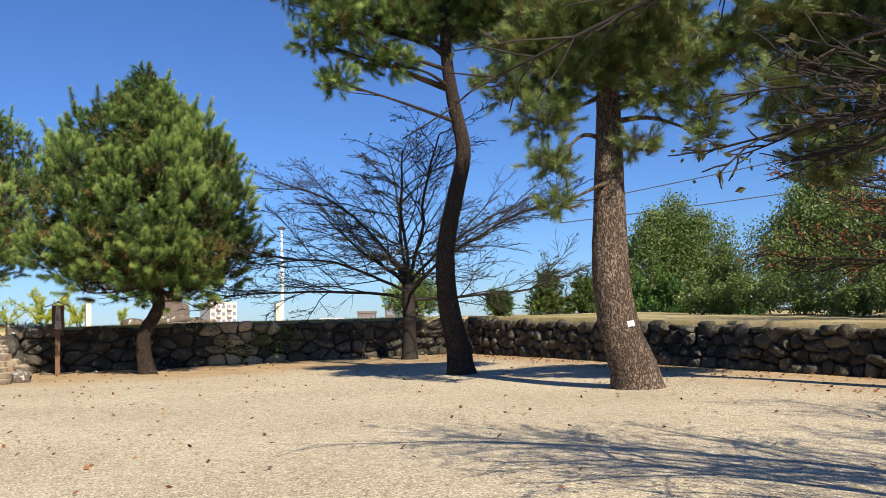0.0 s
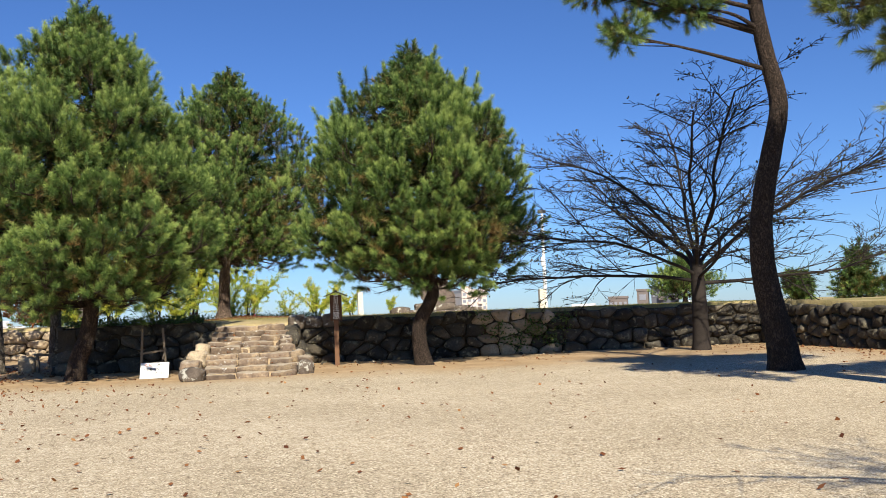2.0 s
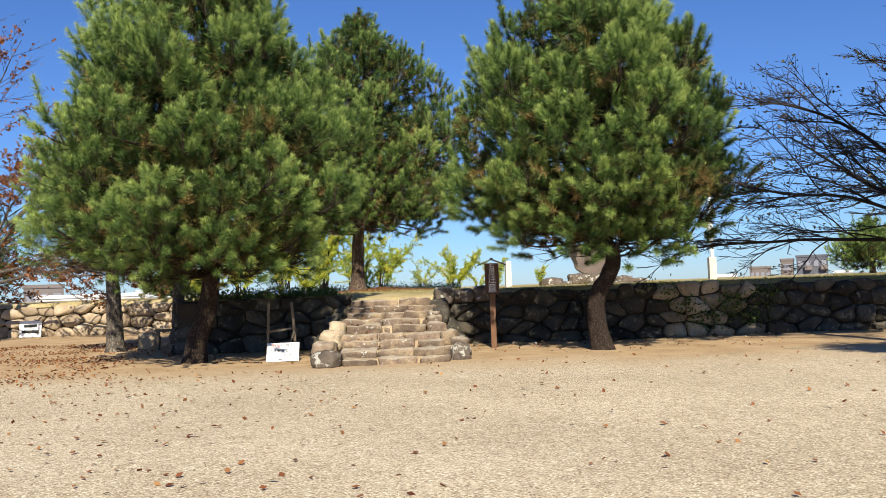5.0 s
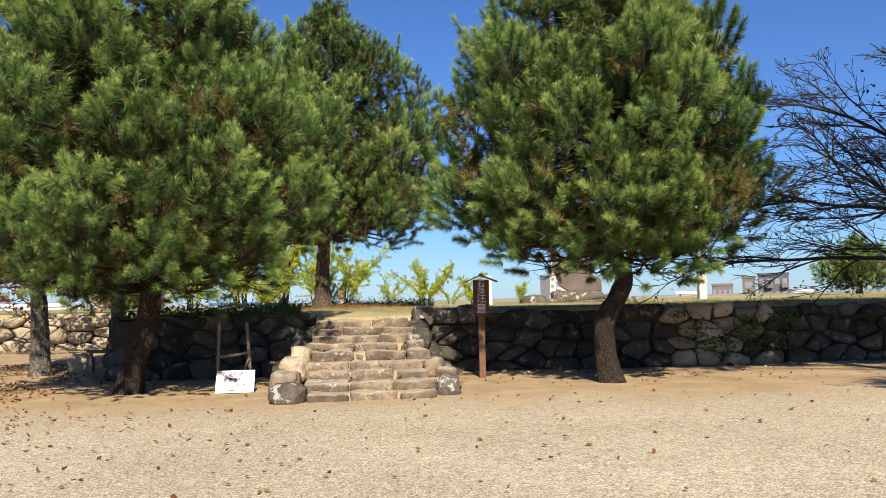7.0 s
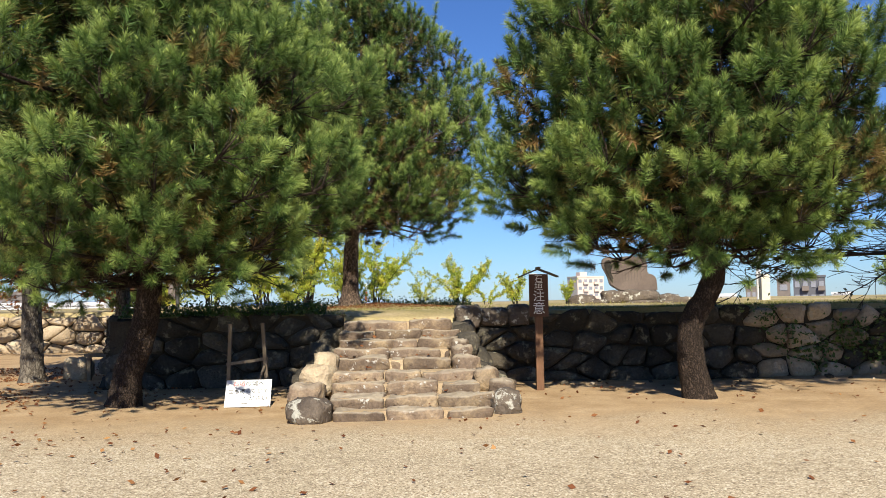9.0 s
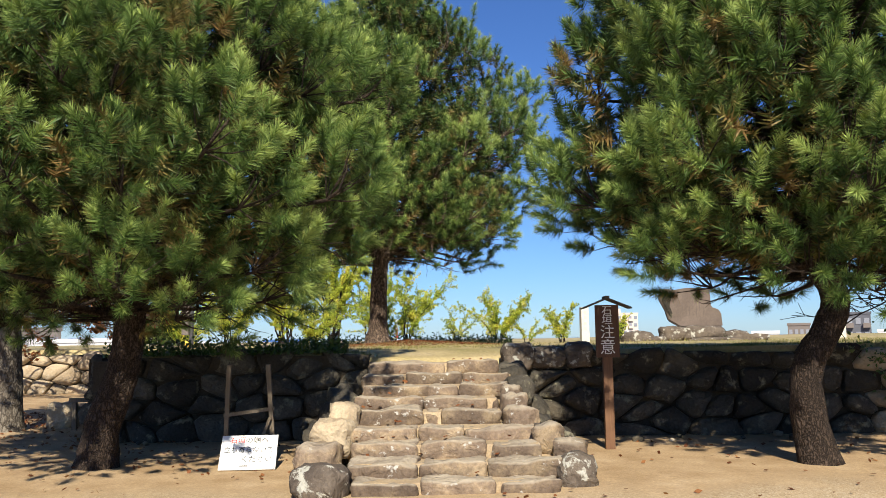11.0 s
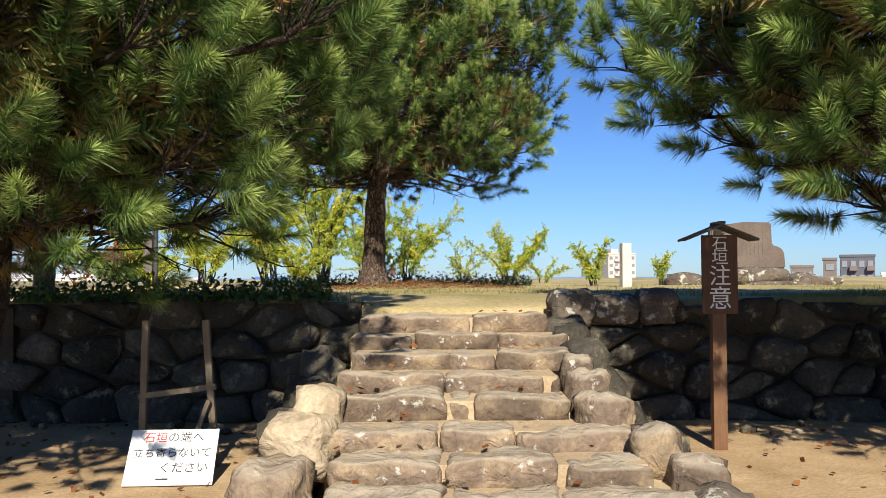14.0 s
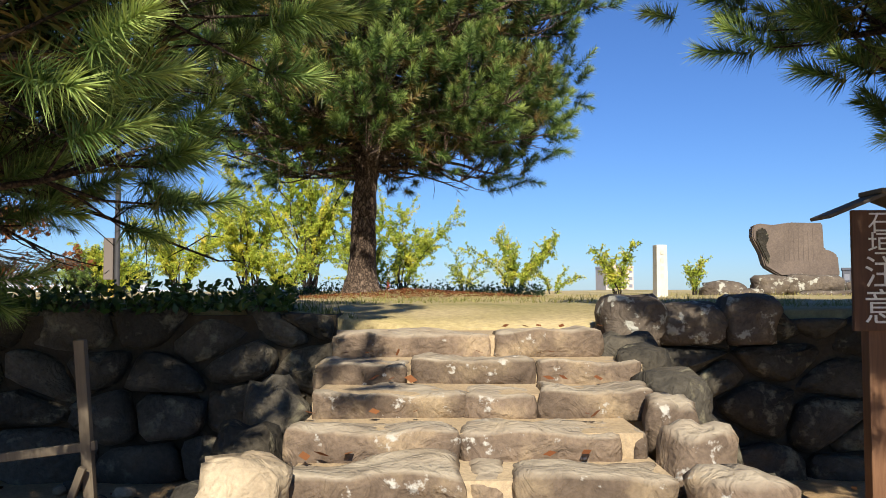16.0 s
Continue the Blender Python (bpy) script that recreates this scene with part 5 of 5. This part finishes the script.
part("bar", box_bm(-0.55, 0.55, -0.04, 0.04, 0.50, 0.58, 0.01), M_OLDWOOD, rail)
for x in (-0.45, 0.45):
    part("post", box_bm(x - 0.04, x + 0.04, -0.04, 0.04, -0.1, 0.50, 0.006), M_OLDWOOD, rail)

tag = mesh_object("tree_tag", bpy.data.meshes.new("tree_tag"), M_LIGHTWALL)
bm = box_bm(-0.09, 0.09, -0.006, 0.006, -0.05, 0.05, 0.002)
bm.to_mesh(tag.data)
bm.free()
tag.matrix_world = pose(11.33, -12.36, 1.15, 0, -8, -28)
tagged(tag, "small pale tag fixed to the leaning pine's trunk", "tag")


# ---- far buildings ----
def building(name, at, size, turn, wall, label, floors, bays, roof_box=True, balcony=False):
    """A block of flats: walls, windows one by one, parapet, roof house."""
    w, d, h = size
    ob = thing(name, at, label, "building", turn=turn)
    part("wall", box_bm(-w / 2, w / 2, 0, d, 0, h), wall, ob)
    part("parapet", box_bm(-w / 2 - 0.15, w / 2 + 0.15, -0.15, d + 0.15, h, h + 0.5), wall, ob)
    if roof_box:
        part("roof_house", box_bm(-w * 0.28, -w * 0.02, d * 0.3, d * 0.7, h + 0.5, h + 2.2), wall, ob)
    fh = 2.9
    bw = w / bays
    me = bpy.data.meshes.new("window")
    b = box_bm(-bw * 0.30, bw * 0.30, -0.12, 0.05, -0.65, 0.65)
    b.to_mesh(me)
    b.free()
    me.materials.append(M_GLASS)
    mb = bpy.data.meshes.new("balcony")
    b = box_bm(-bw * 0.44, bw * 0.44, -1.0, 0.0, -0.5, 0.5, 0.03)
    b.to_mesh(mb)
    b.free()
    mb.materials.append({"grey_tile_wall": M_BROWNWALL, "cream_render_wall": M_PINKWALL}.get(wall.name, M_CREAMWALL))
    for f in range(floors):
        for c in range(bays):
            o = new("window", me)
            o.parent = ob
            o.matrix_local = pose(-w / 2 + (c + 0.5) * bw, 0, h - fh * (f + 0.5))
            if balcony and c % 2:
                o = new("balcony", mb)
                o.parent = ob
                o.matrix_local = pose(-w / 2 + (c + 0.5) * bw, 0, h - fh * (f + 0.5) - 0.9)
    return ob


building("apartment_building", (67.6, 331, -14), (11.6, 10, 23.6), 14, M_CREAMWALL, "distant pinkish-cream block of flats", 4, 5, balcony=True)
building("apartment_building", (83.6, 170, -14), (6.4, 8, 19.0), -24, M_GREYWALL, "distant dark grey block of flats with pale balconies", 3, 4, roof_box=False, balcony=True)
building("apartment_building", (78.8, 172, -14), (2.6, 7, 18.4), -24, M_BROWNWALL, "narrow grey stair tower beside dark flats", 3, 1, roof_box=False)
building("low_building", (69.9, 164.5, -14), (4.2, 7, 16.8), -22, M_BROWNWALL, "distant low brown-grey building", 2, 4, roof_box=False)
building("white_house", (50.3, 129, -14), (4.0, 6, 15.3), -20, M_LIGHTWALL, "white house roof beyond the terrace", 1, 3, roof_box=False)
building("white_house", (88.5, 166, -14), (3.6, 6, 15.3), -26, M_LIGHTWALL, "small white house beside the dark flats", 1, 3, roof_box=False)
building("dark_house", (-55.5, 104, -14), (5.2, 6, 17.2), 26, M_BROWNWALL, "brown house with a flat roof below the terrace", 1, 3, roof_box=False)
building("white_hall", (-46.2, 98, -14), (14.0, 8, 15.6), 24, M_LIGHTWALL, "long white flat-roofed hall below the terrace", 1, 8, roof_box=False)
building("blue_roof_hall", (-24.5, 116, -14), (7.0, 8, 15.1), 12, M_BLUE, "blue metal-sheeted hall beyond the shrubs", 1, 5, roof_box=False)
building("blue_roof_hall", (-58.0, 129, -14), (9.0, 8, 15.8), 24, M_BLUE, "long blue-sheeted hall near the sea", 1, 6, roof_box=False)
for x, y, w, h in ((-79, 216, 9, 15.2), (-90, 230, 7, 16.0), (-66, 205, 8, 14.9), (-98, 267, 5, 17.2), (-108, 260, 12, 15.4)):
    building("white_house", (x, y, -14), (w, 8, h), 22, M_LIGHTWALL, "white house in the distant town", 1, 4, roof_box=False)
mast = thing("striped_mast", (-19.8, 280, -14), "distant red and white striped mast", "mast")
for i in range(7):
    tb = Tubes()
    tb.add([(0, 0, 3.1 * i), (0, 0, 3.1 * i + 3.1)], [0.65 - 0.04 * i, 0.61 - 0.04 * i], 8)
    mesh_object("band", tb.mesh("band"), M_RED if i % 2 else M_POLE, mast)

# overhead cables on the +x side
for k, (z0, z1) in enumerate(((9.2, 11.0), (7.9, 8.95))):
    a, b = np.array([36.04, 24.98, z0]), np.array([44.24, 18.22, z1])
    p0, p1 = a - (b - a) * 0.15, b + (b - a) * 3.0
    pts = [p0 + (p1 - p0) * t + np.array([0, 0, -1.2 * 4 * t * (1 - t) * 0.3]) for t in np.linspace(0, 1, 14)]
    tb = Tubes()
    tb.add(pts, [0.035] * 14, 5)
    tagged(mesh_object("power_cable", tb.mesh("power_cable"), M_DARKMETAL), "thin dark overhead cable crossing the sky", "cable", "overhead cables")


# ---- low greenery, litter ----
def leaf_stuff(name, pts, size, tone, mat, seed, label, category, flat=0.0, aspect=0.55):
    rng = np.random.default_rng(seed)
    q, t = leaf_quads(np.asarray(pts), size, tone, rng, flat, aspect)
    ob = mesh_object(name, poly_soup(name, q, t, 4), mat)
    return tagged(ob, label, category, kind="stuff")


rg = np.random.default_rng(99)


def scatter_leaves(n, xr, yr, dens=None):
    out = []
    while len(out) < n:
        x, y = rg.uniform(*xr), rg.uniform(*yr)
        if dens is None or rg.uniform() < dens(x, y):
            out.append((x, y, yard_height(x, y) + rg.uniform(0.012, 0.03)))
    return out


pile = lambda x, y: 0.25 + 0.75 * (noise.noise(Vector((x * 0.5, y * 0.5, 3))) > 0.0)
pts = scatter_leaves(9000, (-17, -3.6), (-9, 10), lambda x, y: pile(x, y) * min(1, max(0.04, (y + 8) / 10)) * min(1, max(0.1, (-x - 3) / 5)))
pts += scatter_leaves(900, (13.2, 16.3), (-16, 3.6), lambda x, y: pile(x, y) * min(1, max(0.03, (x - 12.5) / 3.2)))
pts += scatter_leaves(650, (-8, 14), (-20, 1.5))
pts += scatter_leaves(800, (-11, 6), (-15, -1), lambda x, y: min(1, max(0.1, (-x + 5) / 10)))
pts += scatter_leaves(260, (-5, 9), (0.5, 3.6))
pts = np.array(pts)
leaf_stuff("fallen_leaves", pts, 0.07, np.clip(rg.normal(0.5, 0.26, len(pts)), 0, 1), M_RUST, 101, "dry curled red-brown leaves scattered over gravel and earth", "leaves", 0.72, 0.7)
sp = [(rg.uniform(-1.2, 1.2), y + rg.uniform(0.35, 0.5), z + 0.03) for y, z, a, b, c in STEPS for _ in range(7)]
leaf_stuff("stair_leaves", sp, 0.07, 0.45, M_RUST, 102, "dry leaves lying in the corners of the steps", "leaves", 0.7, 0.7)

# brown needle litter round the terrace pine
nl = []
for _ in range(5200):
    a, r = rg.uniform(0, 6.283), rg.uniform(0, 1) ** 0.7
    x, y = -0.95 + 2.3 * r * math.cos(a), 11.3 + 1.7 * r * math.sin(a)
    nl.append((x, y, terrace_height(x, y) + rg.uniform(0.005, 0.03)))
leaf_stuff("needle_litter", nl, 0.13, 0.5, M_RUST, 103, "reddish fallen needles on the mound of the terrace pine", "litter", 0.8, 0.10)

# grass
gr = []
for _ in range(26000):
    x = rg.uniform(-5.3, 17)
    y = FACE + 0.3 + 12 * rg.uniform(0, 1) ** 1.7
    if abs(x - 0.6) < 1.5 and y < 6.5:
        continue
    if noise.noise(Vector((x * 0.6, y * 0.6, 9))) > -0.12:
        gr.append((x, y))
gr = np.array(gr)
h = rg.uniform(0.03, 0.08, len(gr)) * np.where(rg.uniform(0, 1, len(gr)) < 0.06, 1.9, 1.0)
gz = np.array([terrace_height(x, y) for x, y in gr])
base = np.column_stack([gr, gz - 0.01])
ang = rg.uniform(0, 6.283, len(gr))
wv = np.column_stack([np.cos(ang), np.sin(ang), np.zeros(len(gr))]) * 0.007
tipv = base + np.column_stack([rg.normal(0, 0.035, len(gr)), rg.normal(0, 0.035, len(gr)), h])
tone = np.clip(0.35 + 0.06 * (gr[:, 1] - 6) + rg.normal(0, 0.18, len(gr)) - 0.25 * (gr[:, 0] > 5), 0, 1)
tagged(mesh_object("grass", poly_soup("grass", np.stack([base - wv, base + wv, tipv], 1), tone, 3), M_GRASS), "short drying grass on the terrace edge", "grass", kind="stuff")

# dark low hedge behind the terrace pine, ivy on the walls
hp = np.column_stack([rg.uniform(-5.0, 2.0, 5000), rg.normal(16.6, 0.28, 5000), 1.36 + np.abs(rg.normal(0, 0.13, 5000))])
hedge = tagged(leaf_stuff("low_hedge", hp, 0.07, 0.25, M_IVY, 104, "dark low hedge along the terrace behind the pine", "hedge"), kind="stuff")
iv = np.column_stack([rg.uniform(-5.4, -1.5, 2600), rg.normal(4.15, 0.16, 2600), 1.36 + np.abs(rg.normal(0, 0.11, 2600))])
leaf_stuff("ivy_fringe", iv, 0.075, 0.4, M_IVY, 105, "dark leafy shoots growing along the wall's top", "ivy")
iv = []
for cx, cz, n in ((7.4, 0.75, 130), (8.0, 0.45, 170), (8.6, 0.8, 220), (9.1, 0.5, 150), (9.5, 1.05, 160), (6.9, 1.2, 90)):
    iv += [(cx + rg.normal(0, 0.22), FACE - 0.16 + rg.uniform(-0.08, 0.06) + 0.08 * cz, max(0.05, cz + rg.normal(0, 0.18))) for _ in range(n)]
leaf_stuff("wall_ivy", iv, 0.085, 0.7, M_IVY, 106, "green creeper leaves hanging on the sunlit wall stones", "ivy")

# small loose stones along the wall's foot
for i in range(34):
    x = rg.uniform(-5, 15.5)
    if -1.9 < x < 1.9:
        continue
    s = rg.uniform(0.06, 0.16)
    o = mesh_object("loose_stone", lump_mesh("loose_stone", i, 1, 0.15, 0.3, (s * 1.4, s, s * 0.8)), M_STONE_WARM if i % 3 == 0 else M_STONE)
    o.matrix_world = pose(x, FACE - rg.uniform(0.25, 0.9), s * 0.2, 0, 0, rg.uniform(0, 360))
    tagged(o, "small loose stone at the wall's foot", "stone", "loose stones")
